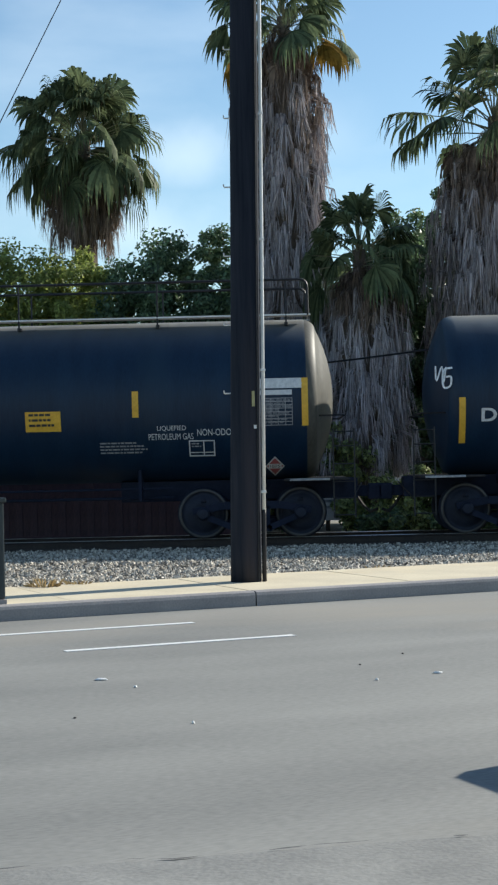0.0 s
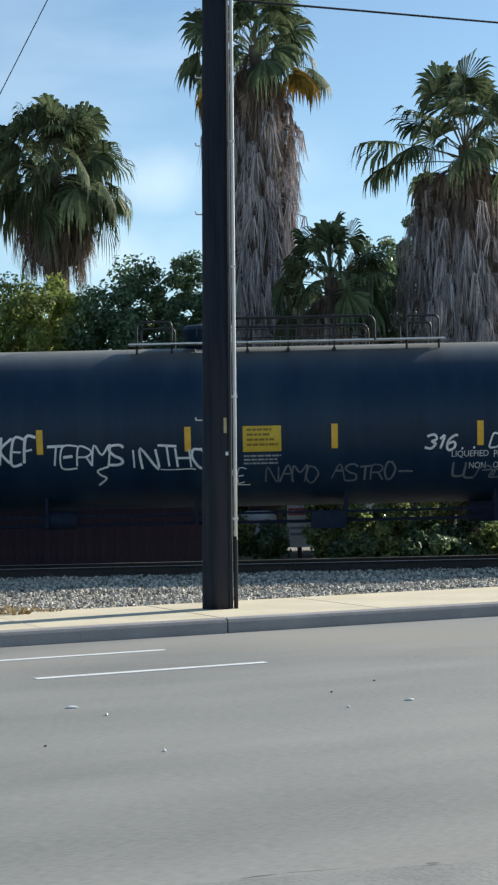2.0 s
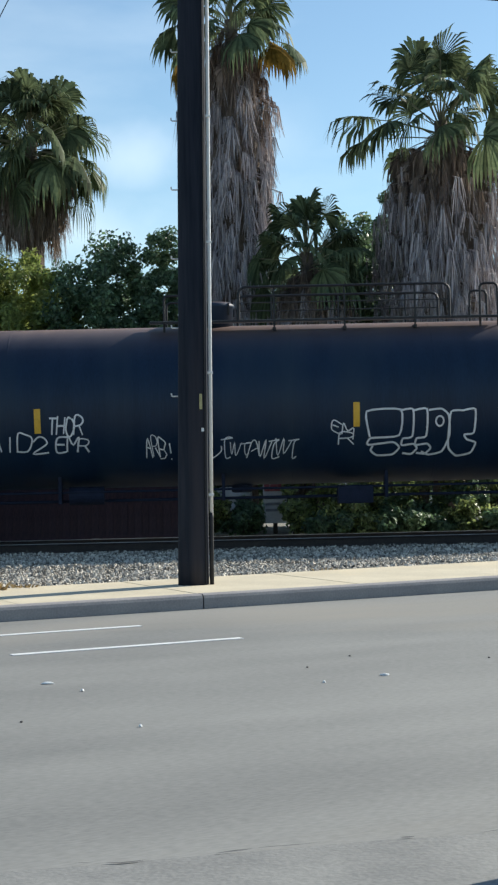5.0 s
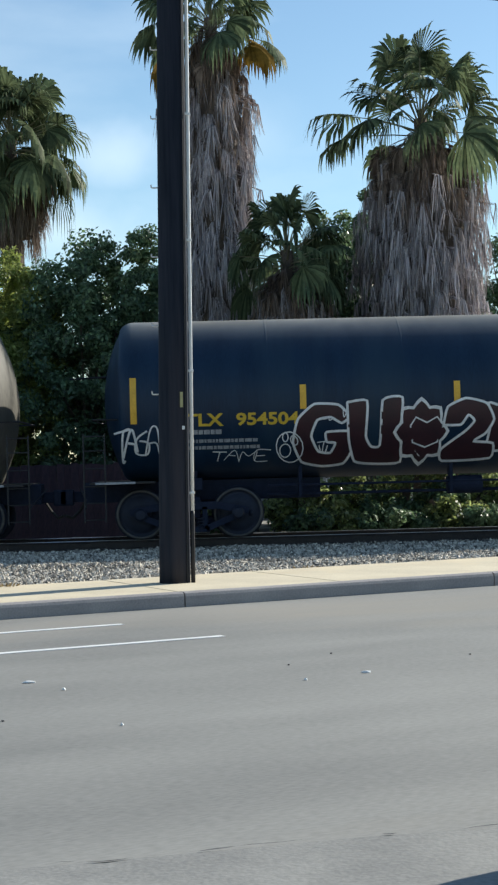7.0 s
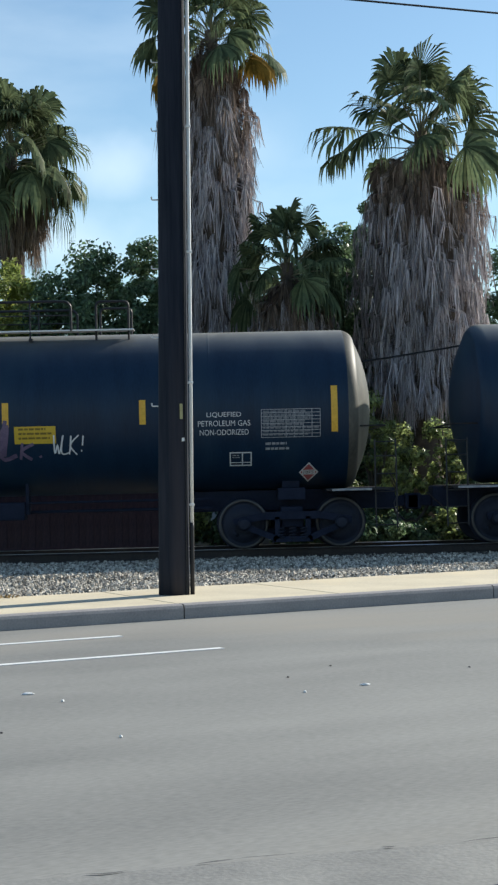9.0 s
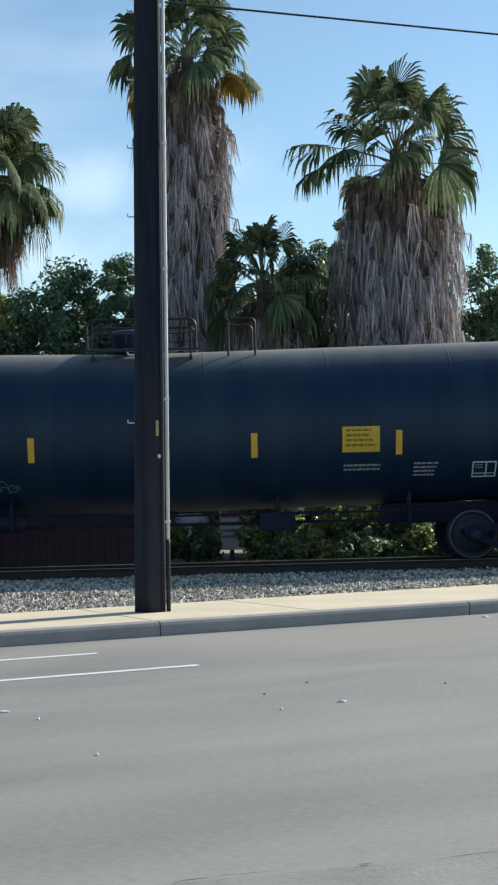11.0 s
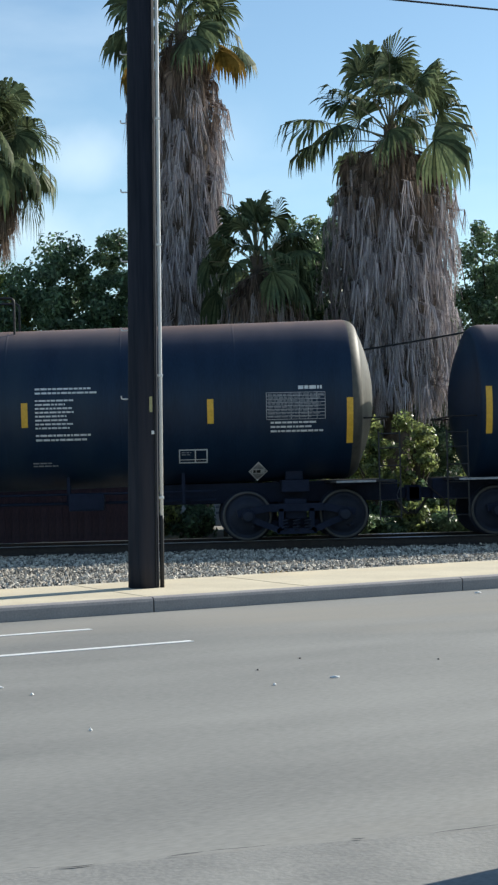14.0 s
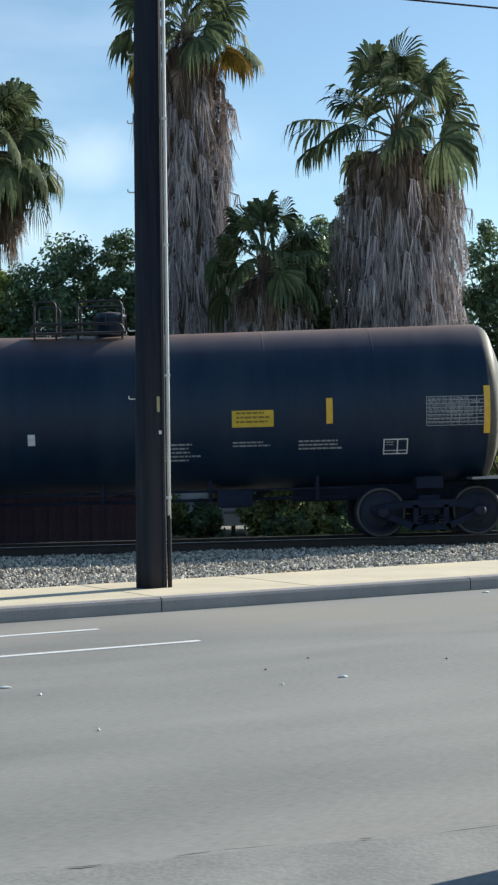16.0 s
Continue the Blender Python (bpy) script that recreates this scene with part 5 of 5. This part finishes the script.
def car_last():
    c = Car(106.35, 15.1, "black tank car with bold white marks and yellow strips", M["tank_brown"], 0.012, 0.13)
    c.tank(), c.underframe()
    c.guard(-1.25, 0.45, 4.12 + 0.05, y=0.5, mid=False, posts=())
    c.hoop(-1.2, -0.8, 4.60, 0.5)
    c.hoop(-0.4, 0.42, 4.60, 0.5)
    c.manway(0.18, 0.27, 0.5)
    for x in (-7.09, 7.0):
        c.strip(x, 1.96, 2.82)
    for x in (-3.95, -1.85, 0.77, 4.14):
        c.strip(x, 2.2, 2.66)
    c.words("TILX  261003", -6.14, -4.30, 2.12, 2.38, bold=0.012)
    c.words("LD LMT     191600LB   86900KG", -6.05, -4.19, 1.92, 2.01)
    c.words("LT  WT      71400LB   32400KG", -6.05, -4.19, 1.75, 1.84)
    part("sticker", c.wrap(c.patch(bmesh.new(), -1.28, -1.15, 1.93, 2.13), 0.006), M["white"], c.root, "white sticker")
    c.bars(0.97, 1.81, 1.55, 1.90, 5, "faded", seed=71)
    c.sign(2.38, 3.13, 2.17, 2.47, 3)
    c.bars(2.39, 3.13, 1.79, 1.91, 2, "faded", seed=72)
    c.bars(3.58, 4.47, 1.71, 1.91, 3, "faded", seed=73)
    c.frame_box(5.12, 5.57, 1.62, 1.90)
    c.table(5.90, 6.96, 2.12, 2.64)
    return c


# ---- planting ----
def fan_leaf(rng, stalks, blades, m, petiole, size, pitch, roll, limp):
    """One fan leaf: a stalk that leaves the matrix's origin along its x, and a pleated fan whose split tips hang down."""
    def strip(store, rows):
        k = len(store[0])
        for a, b in rows:
            store[0].extend((tuple(a), tuple(b)))
        store[1].extend((k + 2 * i, k + 2 * i + 1, k + 2 * i + 3, k + 2 * i + 2) for i in range(len(rows) - 1))
    turn = m.to_3x3()
    down = Vector((0, 0, -1))
    line = [m @ Vector((petiole * s, 0, 0)) + down * 0.13 * petiole * s * s for s in (0, 0.35, 0.7, 1)]
    for side in (turn @ Vector((0, 0.02, 0)), turn @ Vector((0, 0, 0.014))):
        strip(stalks, [(q - side * w, q + side * w) for q, w in zip(line, (1.3, 1, 0.85, 0.7))])
    hub = line[-1]
    fan = turn @ Euler((roll, 0, 0)).to_matrix() @ Euler((0, pitch, 0)).to_matrix()
    n = 26
    step = radians(212) / (n - 1)
    for k in range(n):
        a = step * (k - (n - 1) / 2) + rng.uniform(-0.02, 0.02)
        ln = size * (0.76 + 0.24 * math.cos(a)) * rng.uniform(0.86, 1.1)
        out = fan @ Vector((math.cos(a), math.sin(a), -0.22 * abs(math.sin(a)))).normalized()
        side, lift = fan @ Vector((-math.sin(a), math.cos(a), 0)), fan @ Vector((0, 0, 1))
        hang = limp * rng.uniform(0.6, 1.4)
        rows = []
        for s, w in ((0, 0.006), (0.4, 0.4 * step * 0.54), (0.72, 0.72 * step * 0.52), (0.88, 0.024), (1.0, 0.003)):
            x = max(0, s - 0.58)
            q = hub + out * ln * (s - 0.55 * hang * x * x * 2) + down * ln * hang * 1.7 * x ** 1.5 + down * ln * 0.10 * s * s
            rows.append((q - side * w * ln, q + side * w * ln + lift * w * ln * 0.7))
        strip(blades, rows)


def build_palm(x, y, crown_z, spread, skirt_len, skirt_r, seed, label, base_r=None, leaves=46, yellow=4, lowest=34, droop=1.0, dead=0.8, withered=-10, ragged=0.22, skirt="palm_dry", shoulder=0.2):
    rng = random.Random(seed)
    base_r = skirt_r if base_r is None else base_r
    p = thing("fan_palm", pose(x, y, -0.12), label, "palm tree", "fan palms beyond the track")
    hz = crown_z + 0.12
    bm = bmesh.new()
    prev = None
    for j in range(14):
        s = j / 13
        r = 0.34 - 0.1 * s - (0.1 if s > 0.9 else 0) + (0.12 * (1 - s * 6) if s < 0.16 else 0) + 0.015 * (j % 2)
        ring = [bm.verts.new((math.cos(a) * r, math.sin(a) * r, hz * s)) for a in (2 * math.pi * k / 14 for k in range(14))]
        if prev:
            for k in range(14):
                bm.faces.new((prev[k], prev[(k + 1) % 14], ring[(k + 1) % 14], ring[k]))
        prev = ring
    part("trunk", bm, M["palm_trunk"], p, smooth=True)

    green, gold, dry, stalks, brown = ([], []), ([], []), ([], []), ([], []), ([], [])
    for i in range(leaves):
        u = i / (leaves - 1)
        el = radians(85 - (85 + lowest) * u ** 0.85 + rng.uniform(-16, 16))
        az = i * 2.39996 + rng.uniform(-0.3, 0.3)
        pet = spread * rng.uniform(0.42, 0.76) * (0.88 + 0.12 * u)
        m = Matrix.Translation((0, 0, hz - 0.45 * u)) @ Euler((0, -el, az)).to_matrix().to_4x4()
        fan_leaf(rng, stalks, gold if u > 0.75 and rng.random() < yellow * 0.12 else green, m, pet, spread * rng.uniform(0.29, 0.43), -0.05 + 0.75 * u + rng.uniform(-0.3, 0.4), rng.uniform(-1.3, 1.3), droop * (0.34 + 0.85 * u * u))
    for i in range(int(leaves * dead)):                     # the newest dead leaves, hanging round the crown's foot
        az = i * 2.39996 + rng.uniform(-0.3, 0.3)
        el = radians(rng.uniform(-80, withered))
        m = Matrix.Translation((0, 0, hz - 0.35 - rng.uniform(0, 0.6))) @ Euler((0, -el, az)).to_matrix().to_4x4()
        fan_leaf(rng, brown, brown, m, spread * rng.uniform(0.16, 0.42), spread * rng.uniform(0.15, 0.27), 1.0 + rng.uniform(-0.4, 0.4), rng.uniform(-1.2, 1.2), 1.8)
    soup("crown", *green, M["palm_green"], p)
    soup("leaf_stalk", *stalks, M["petiole"], p)
    if gold[0]:
        soup("yellowed_leaves", *gold, M["palm_yellow"], p)
    # the skirt: dead leaves folded down in tufts, layer on layer
    for i in range(int(150 * skirt_len * max(skirt_r, base_r, 0.7))):
        s = rng.random()
        z = hz - shoulder - skirt_len * s
        full = (skirt_r + (base_r - skirt_r) * s) * (0.5 + 0.5 * min(1, s * 6))
        a = rng.uniform(0, 2 * math.pi)
        z += 0.7 * shoulder * noise.noise((math.cos(a) * 2.2, math.sin(a) * 2.2, seed))
        v, f = brown if rng.random() < 1.3 - 4.5 * s else dry
        full *= 1 + ragged * noise.noise((math.cos(a) * 1.6, math.sin(a) * 1.6 + seed, z * 0.8)) + 0.5 * ragged * noise.noise((math.cos(a) * 4, math.sin(a) * 4 + seed, z * 2.2))
        reach = full * rng.uniform(0.66, 1.08) + (rng.uniform(0.1, 0.35) if rng.random() < 0.06 else 0)
        ln = rng.uniform(0.55, 1.05)
        spread_a = rng.uniform(0.06, 0.15) / max(full, 0.4)
        for b in range(rng.randint(8, 13)):
            da = rng.uniform(-1, 1)
            end = ln * rng.uniform(0.65, 1.1)
            if z - end < 0.1:
                end = max(0.15, z - 0.08)
            w = rng.uniform(0.005, 0.013)
            curl = rng.uniform(-0.06, 0.08)
            pts = []
            for t in (0, 0.22, 0.6, 1.0):
                rr = reach * (0.62 + 0.38 * min(1, t / 0.22)) + curl * t * t * 2
                aa = a + da * spread_a * (t ** 0.7) * 1.6
                pts.append(Vector((math.cos(aa) * rr, math.sin(aa) * rr, z - end * t + 0.10 * (1 - t))))
            tw = a + rng.uniform(-1.1, 1.1)
            side = Vector((-math.sin(tw), math.cos(tw), 0))
            k = len(v)
            for q, ww in zip(pts, (w * 0.5, w, w * 0.85, 0.003)):
                v.append(tuple(q - side * ww))
                v.append(tuple(q + side * ww))
            f += [(k, k + 1, k + 3, k + 2), (k + 2, k + 3, k + 5, k + 4), (k + 4, k + 5, k + 7, k + 6)]
    soup("skirt", *dry, M[skirt], p)
    soup("withered_leaves", *brown, M["palm_brown"], p)
    # the mat of old leaf bases behind the blades
    bm = bmesh.new()
    prev = None
    for j in range(16):
        s = j / 15
        z = hz - 0.2 - shoulder - skirt_len * 0.97 * s
        r = (skirt_r + (base_r - skirt_r) * s) * (0.4 + 0.3 * min(1, s * 4))
        ring = [bm.verts.new((math.cos(a) * r * (1 + 0.25 * noise.noise((math.cos(a) * 2, math.sin(a) * 2 + seed, z))), math.sin(a) * r, max(0.05, z))) for a in (2 * math.pi * k / 18 for k in range(18))]
        if prev:
            for k in range(18):
                bm.faces.new((prev[k], prev[(k + 1) % 18], ring[(k + 1) % 18], ring[k]))
        prev = ring
    part("thatch", bm, M["palm_trunk"], p, smooth=True)


def build_tree(name, x, y, height, radius, seed, label, leaves=9000, leaf="leaf", low=0.1, squash=1.0, leaf_size=0.09, category="tree", group="trees beyond the track"):
    rng = random.Random(seed)
    p = thing(name, pose(x, y, -0.12), label, category, group)
    bm = bmesh.new()
    tips = []
    rod(bm, (0, 0, 0), (0.05, 0, height * 0.35), 0.02 * height + 0.03, 0.014 * height + 0.02, 10)
    for i in range(9):
        a = i * 2.4
        e = Vector((math.cos(a) * radius * rng.uniform(0.4, 0.75), math.sin(a) * radius * 0.6 * squash, height * rng.uniform(0.45, 0.85)))
        rod(bm, (0.05, 0, height * rng.uniform(0.2, 0.34)), e, 0.05, 0.015, 6)
        tips.append(e)
    part("trunk", bm, M["bark"], p)
    clumps = []
    for i in range(max(26, int(leaves / 190))):
        while True:
            q = Vector((rng.uniform(-1, 1), rng.uniform(-1, 1), rng.uniform(-1, 1)))
            if 0.25 < q.length < 1:
                break
        cz = height * (low + (1 - low) * 0.5)
        c = Vector((q.x * radius, q.y * radius * squash, cz + q.z * height * (1 - low) * 0.46))
        clumps.append((c, max(radius, 1.1) * rng.uniform(0.13, 0.25)))
    v, f = [], []
    for i in range(leaves):
        c, r = clumps[i % len(clumps)]
        d = Vector((rng.gauss(0, 1), rng.gauss(0, 1), rng.gauss(0, 0.8))).normalized() * r * rng.random() ** 0.4
        o = c + d
        if o.z < 0.05:
            continue
        n = (d.normalized() + Vector((rng.uniform(-1, 1), rng.uniform(-1, 1), rng.uniform(-0.4, 1)))).normalized()
        u = n.orthogonal().normalized()
        u = (u * math.cos(i) + n.cross(u) * math.sin(i)) * leaf_size * rng.uniform(0.7, 1.5)
        w = n.cross(u) * 0.58
        k = len(v)
        tip = o + u * 1.2 + n * leaf_size * rng.uniform(-0.5, 0.1)
        v += [tuple(o - u), tuple(o + w), tuple(tip), tuple(o - w)]
        f.append((k, k + 1, k + 2, k + 3))
    soup("crown", v, f, M[leaf], p)


def build_planting():
    build_palm(-4.75, 40.0, 9.85, 2.3, 1.5, 1.0, 3, "shaggy fan palm with a drooping green crown and short brown skirt", base_r=0.82, leaves=84, yellow=0, lowest=24, droop=1.5, dead=0.7, withered=-55, skirt="palm_brown", shoulder=0.9)
    build_palm(0.36, 38.0, 12.2, 2.05, 9.4, 1.02, 5, "tall fan palm wrapped in a long grey dry skirt", base_r=0.70, leaves=42, yellow=4, lowest=12, droop=1.2, dead=1.3, withered=-25, ragged=0.34, shoulder=0.5)
    build_palm(5.30, 37.5, 9.55, 2.75, 5.7, 1.58, 7, "broad fan palm with an open green crown and thick dry skirt", base_r=1.28, leaves=34, yellow=0, lowest=-4, droop=1.1, dead=2.0, withered=5, ragged=0.26, shoulder=0.7)
    build_palm(1.98, 36.6, 6.35, 1.95, 4.1, 0.85, 9, "young fan palm hung with dry fronds", base_r=1.1, leaves=40, yellow=0, lowest=10, droop=1.1, dead=1.0, withered=-25, ragged=0.34, shoulder=0.5)
    trees = ((-8.6, 38.2, 7.5, 2.0, 21, "leaf_light"), (-6.4, 38.6, 7.5, 1.9, 22, "leaf_light"), (-4.6, 38.0, 7.1, 1.6, 23, "leaf_light"), (-2.9, 37.6, 7.4, 1.7, 24, "leaf"),
             (-1.5, 38.6, 7.55, 1.5, 35, "leaf"), (3.55, 39.6, 8.6, 1.5, 26, "leaf"), (4.4, 41.2, 8.9, 1.4, 33, "leaf"), (8.6, 42.5, 8.3, 1.8, 27, "leaf"), (-11, 39, 7.6, 2.2, 29, "leaf"),
             (1.9, 39.6, 7.2, 1.5, 30, "leaf"), (0.3, 40.5, 6.0, 1.5, 31, "leaf"), (6.3, 41.0, 6.8, 1.7, 32, "leaf"))
    for x, y, h, r, s, m in trees:
        build_tree("evergreen_tree", x, y, h, r, s, "dense round-headed evergreen with small dark leaves" if m == "leaf" else "dense evergreen with sunlit yellow-green leaves", 46000, m, 0.03, leaf_size=0.047)
    shrubs = ((4.3, 34.5, 2.6, 0.5, 51, "leaf_shrub"), (5.3, 34.7, 3.1, 0.45, 52, "leaf_shrub"), (2.0, 34.9, 0.9, 0.7, 41, "leaf_shrub"), (2.3, 34.4, 1.25, 0.8, 42, "leaf_shrub"), (3.9, 34.9, 1.0, 0.9, 43, "leaf"), (5.6, 34.6, 1.2, 1.0, 44, "leaf"), (7.3, 34.8, 1.1, 0.9, 45, "leaf"),
              (1.55, 35.6, 2.6, 0.6, 46, "leaf_shrub"), (3.75, 35.6, 3.4, 0.6, 47, "leaf_shrub"), (7.4, 36.0, 3.0, 0.8, 49, "leaf_shrub"), (-0.9, 35.6, 2.6, 0.5, 50, "leaf"), (0.35, 35.3, 0.75, 0.45, 51, "leaf"), (-0.35, 35.4, 1.1, 0.4, 52, "leaf_shrub"), (3.1, 34.7, 1.5, 0.45, 53, "leaf_shrub"), (6.4, 34.9, 1.4, 0.5, 54, "leaf_shrub"))
    shrubs += tuple((2.3 + 0.72 * k + 0.15 * math.sin(k * 5), 33.75 + 0.2 * math.sin(k * 2.3), 0.55 + 0.2 * math.sin(k * 3.7), 0.6, 60 + k, "leaf_shrub" if k % 3 == 1 else "leaf") for k in range(8))
    for x, y, h, r, s, m in shrubs:
        build_tree("shrub", x, y, h, r, s, "leafy green shrub growing beside the track", 3600, m, 0.0, leaf_size=0.045, category="shrub", group="shrubs beside the track")


def build_weeds():
    rng = random.Random(77)
    for x, y, n, h in ((-2.62, 17.45, 60, 0.16), (-2.3, 17.75, 25, 0.1), (1.2, 19.6, 18, 0.09)):
        v, f = [], []
        for i in range(n):
            a, r = rng.uniform(0, 6.28), rng.uniform(0, 0.16)
            b = Vector((math.cos(a) * r, math.sin(a) * r * 0.6, -0.02))
            t = b + Vector((math.cos(a) * h * rng.uniform(0.2, 1.0), math.sin(a) * h * 0.6, h * rng.uniform(0.5, 1.1)))
            s = Vector((-math.sin(a), math.cos(a), 0)) * 0.006
            k = len(v)
            v += [tuple(b - s), tuple(b + s), tuple((b + t) / 2 + s * 0.8 + Vector((0, 0, 0.03))), tuple(t), tuple((b + t) / 2 - s * 0.8 + Vector((0, 0, 0.03)))]
            f.append((k, k + 1, k + 2, k + 3, k + 4))
        g = soup("grass_tuft", v, f, M["grass"])
        g.location = (x, y, bed_height(x, y))
        tagged(g, "small dry straw-coloured grass tuft in the gravel", "grass tuft", "dry tufts beside the footpath")


def build_distance():
    h = thing("low_building", pose(1.0, 58, -0.12), "low pale stucco building far behind the palms", "building")
    part("wall", box(bmesh.new(), -5, 7, 0, 6, 0, 3.1, 0.02), M["stucco"], h)
    part("roof", box(bmesh.new(), -5.3, 7.3, -0.4, 6.4, 3.104, 3.35, 0.02), M["kerb"], h)
    for x in (-3.5, -0.6, 2.3, 5.0):
        w = part("window", box(bmesh.new(), x - 0.6, x + 0.6, -0.05, -0.004, 1.0, 2.1, 0.01), M["roof_white"], h)
        part("pane", box(bmesh.new(), x - 0.52, x + 0.52, -0.062, -0.053, 1.08, 2.02), M["glass"], w)
    s = thing("notice_board", pose(1.1, 36.0, -0.12), "white notice board with red heading behind the track", "sign")
    part("board", box(bmesh.new(), -0.27, 0.27, -0.03, 0.0, 0.25, 1.25, 0.008), M["roof_white"], s)
    part("post", box(bmesh.new(), -0.05, 0.05, 0.003, 0.08, 0, 1.2, 0.005), M["bark"], s)
    part("heading", box(bmesh.new(), -0.24, 0.24, -0.036, -0.0315, 0.98, 1.14), M["red"], s)
    for k in range(3):
        part("lettering", box(bmesh.new(), -0.22, 0.2 - 0.07 * k, -0.036, -0.0315, 0.8 - 0.14 * k, 0.86 - 0.14 * k), M["faded"], s)
    # added pale drum, standing in for bright white glimpses beyond the track
    w = thing("pale_stand_in", pose(0.15, 36.3, -0.12), "pale round body added for bright white patches behind the track", "storage tank")
    part("body", lathe(bmesh.new(), [(0, 0.42), (0.04, 0.45), (0.3, 0.45), (0.32, 0.43), (0.36, 0.45), (0.7, 0.45), (0.72, 0.43), (0.76, 0.45), (0.98, 0.44), (1.08, 0.3), (1.1, 0.1)], 28, "Z"), M["stucco"], w, smooth=True)
    part("cap", lathe(bmesh.new(), [(1.09, 0.16), (1.15, 0.16), (1.16, 0.05)], 20, "Z"), M["dark_metal"], w)


def build_passing_car(m, label):
    """A saloon on the near lanes; its long shadow falls back along the street."""
    c = thing("car", m, label, "car", "cars on the near lanes")
    outline = [(-2.25, 0.28), (-2.28, 0.62), (-2.15, 0.92), (-1.75, 0.98), (-1.0, 1.36), (-0.45, 1.45), (0.35, 1.42), (1.15, 0.98), (2.0, 0.82), (2.25, 0.6), (2.22, 0.28)]
    bm = bmesh.new()
    rows = []
    for y, lean in ((-0.88, 0.0), (-0.80, 0.03), (0.0, 0.05), (0.80, 0.03), (0.88, 0.0)):
        rows.append([bm.verts.new((x, y * (1 - 0.24 * max(0.0, (z - 0.9) / 0.55)), z + lean * (z > 0.8) - (0.03 if abs(y) > 0.85 and z > 0.8 else 0))) for x, z in outline])
    for r0, r1 in zip(rows, rows[1:]):
        for k in range(len(outline)):
            n = (k + 1) % len(outline)
            bm.faces.new((r0[k], r0[n], r1[n], r1[k]))
    bm.faces.new(rows[0])
    bm.faces.new(rows[-1])
    bmesh.ops.recalc_face_normals(bm, faces=bm.faces)
    part("body", bm, M["car_paint"], c)
    for sy in (-1, 1):
        bm = bmesh.new()
        ring = ((-1.45, 1.02), (-0.95, 1.30), (-0.4, 1.37), (0.3, 1.34), (0.95, 1.0))
        bm.faces.new([bm.verts.new((x, sy * (0.886 * (1 - 0.24 * (z - 0.9) / 0.55) + 0.008), z)) for x, z in ring])
        part("window", bm, M["glass"], c)
        for x in (-1.35, 1.38):
            w = part("wheel", lathe(bmesh.new(), [(-0.1, 0.2), (-0.1, 0.3), (-0.08, 0.32), (0.08, 0.32), (0.1, 0.3), (0.1, 0.2)], 24, "Y"), M["black"], c)
            w.location = (x, sy * 0.82, 0.32)
            part("rim", lathe(bmesh.new(), [(-0.104, 0.04), (-0.108, 0.19), (0.108, 0.19), (0.104, 0.04)], 16, "Y"), M["conduit"], w)
    return c


build_street()
build_track()
build_pole()
build_cables()
build_cabinet()
build_back_fence()
for make in (car_full_rail, car_scrawled, car_rusty, car_painted, car_plain, car_sloped, car_last):
    CARS.append(make())
build_planting()
build_distance()
build_weeds()
LANE = (1.02, -9.11)                                # the leaving car's place along and across the street
LEAVING = build_passing_car(ROAD @ pose(*LANE, 0), "plain grey saloon car driving off along the near lane")
build_passing_car(ROAD @ pose(-0.15, -10.96, 0.006), "plain grey saloon car standing at the roadside")
build_ballast()

# the train's way to the left, in metres from where it stands at the start
WAY = [(0, 0.0), (1, -6.42), (2, -12.84), (3, -19.27), (4, -25.70), (5, -32.13), (6, -38.62), (7.5, -48.50), (9, -58.55), (10.5, -68.88), (12, -79.40), (13, -86.50), (14, -93.57), (15, -100.68), (16, -107.84)]


def way_at(t):
    """The train's place at t, smoothly between the rows of WAY."""
    k = max(i for i in range(len(WAY) - 1) if WAY[i][0] <= t + 1e-9)

    def speed(i):
        a, b = WAY[max(i - 1, 0)], WAY[min(i + 1, len(WAY) - 1)]
        return (b[1] - a[1]) / (b[0] - a[0])
    (t0, p0), (t1, p1) = WAY[k], WAY[k + 1]
    h = t1 - t0
    s = (t - t0) / h
    return (2 * s ** 3 - 3 * s * s + 1) * p0 + (s ** 3 - 2 * s * s + s) * h * speed(k) + (3 * s * s - 2 * s ** 3) * p1 + (s ** 3 - s * s) * h * speed(k + 1)


STALLS = (45, 285, 360, 399, 435)                                # steps of a thirtieth of a second in which the train seems to wait


def motions():
    for c in CARS:
        walk(c.root, [(k / 30, pose(c.centre + way_at((k - (k in STALLS)) / 30), TRACK_Y, 0)) for k in range(481)])
    walk(LEAVING, [(t, ROAD @ pose(LANE[0] + x, LANE[1], 0)) for t, x in ((0, 0.0), (0.5, 0.43), (1.0, 0.95), (3.0, 6.0), (6.0, 20.0), (16.0, 80.0))])
    turns = [(k / 15, math.degrees(way_at(min(16, k / 15)) / 0.457)) for k in range(241)]
    for w, x, z in WHEELS:
        walk(w, [(t, pose(x, 0, z, 0, a, 0)) for t, a in turns])


motions()
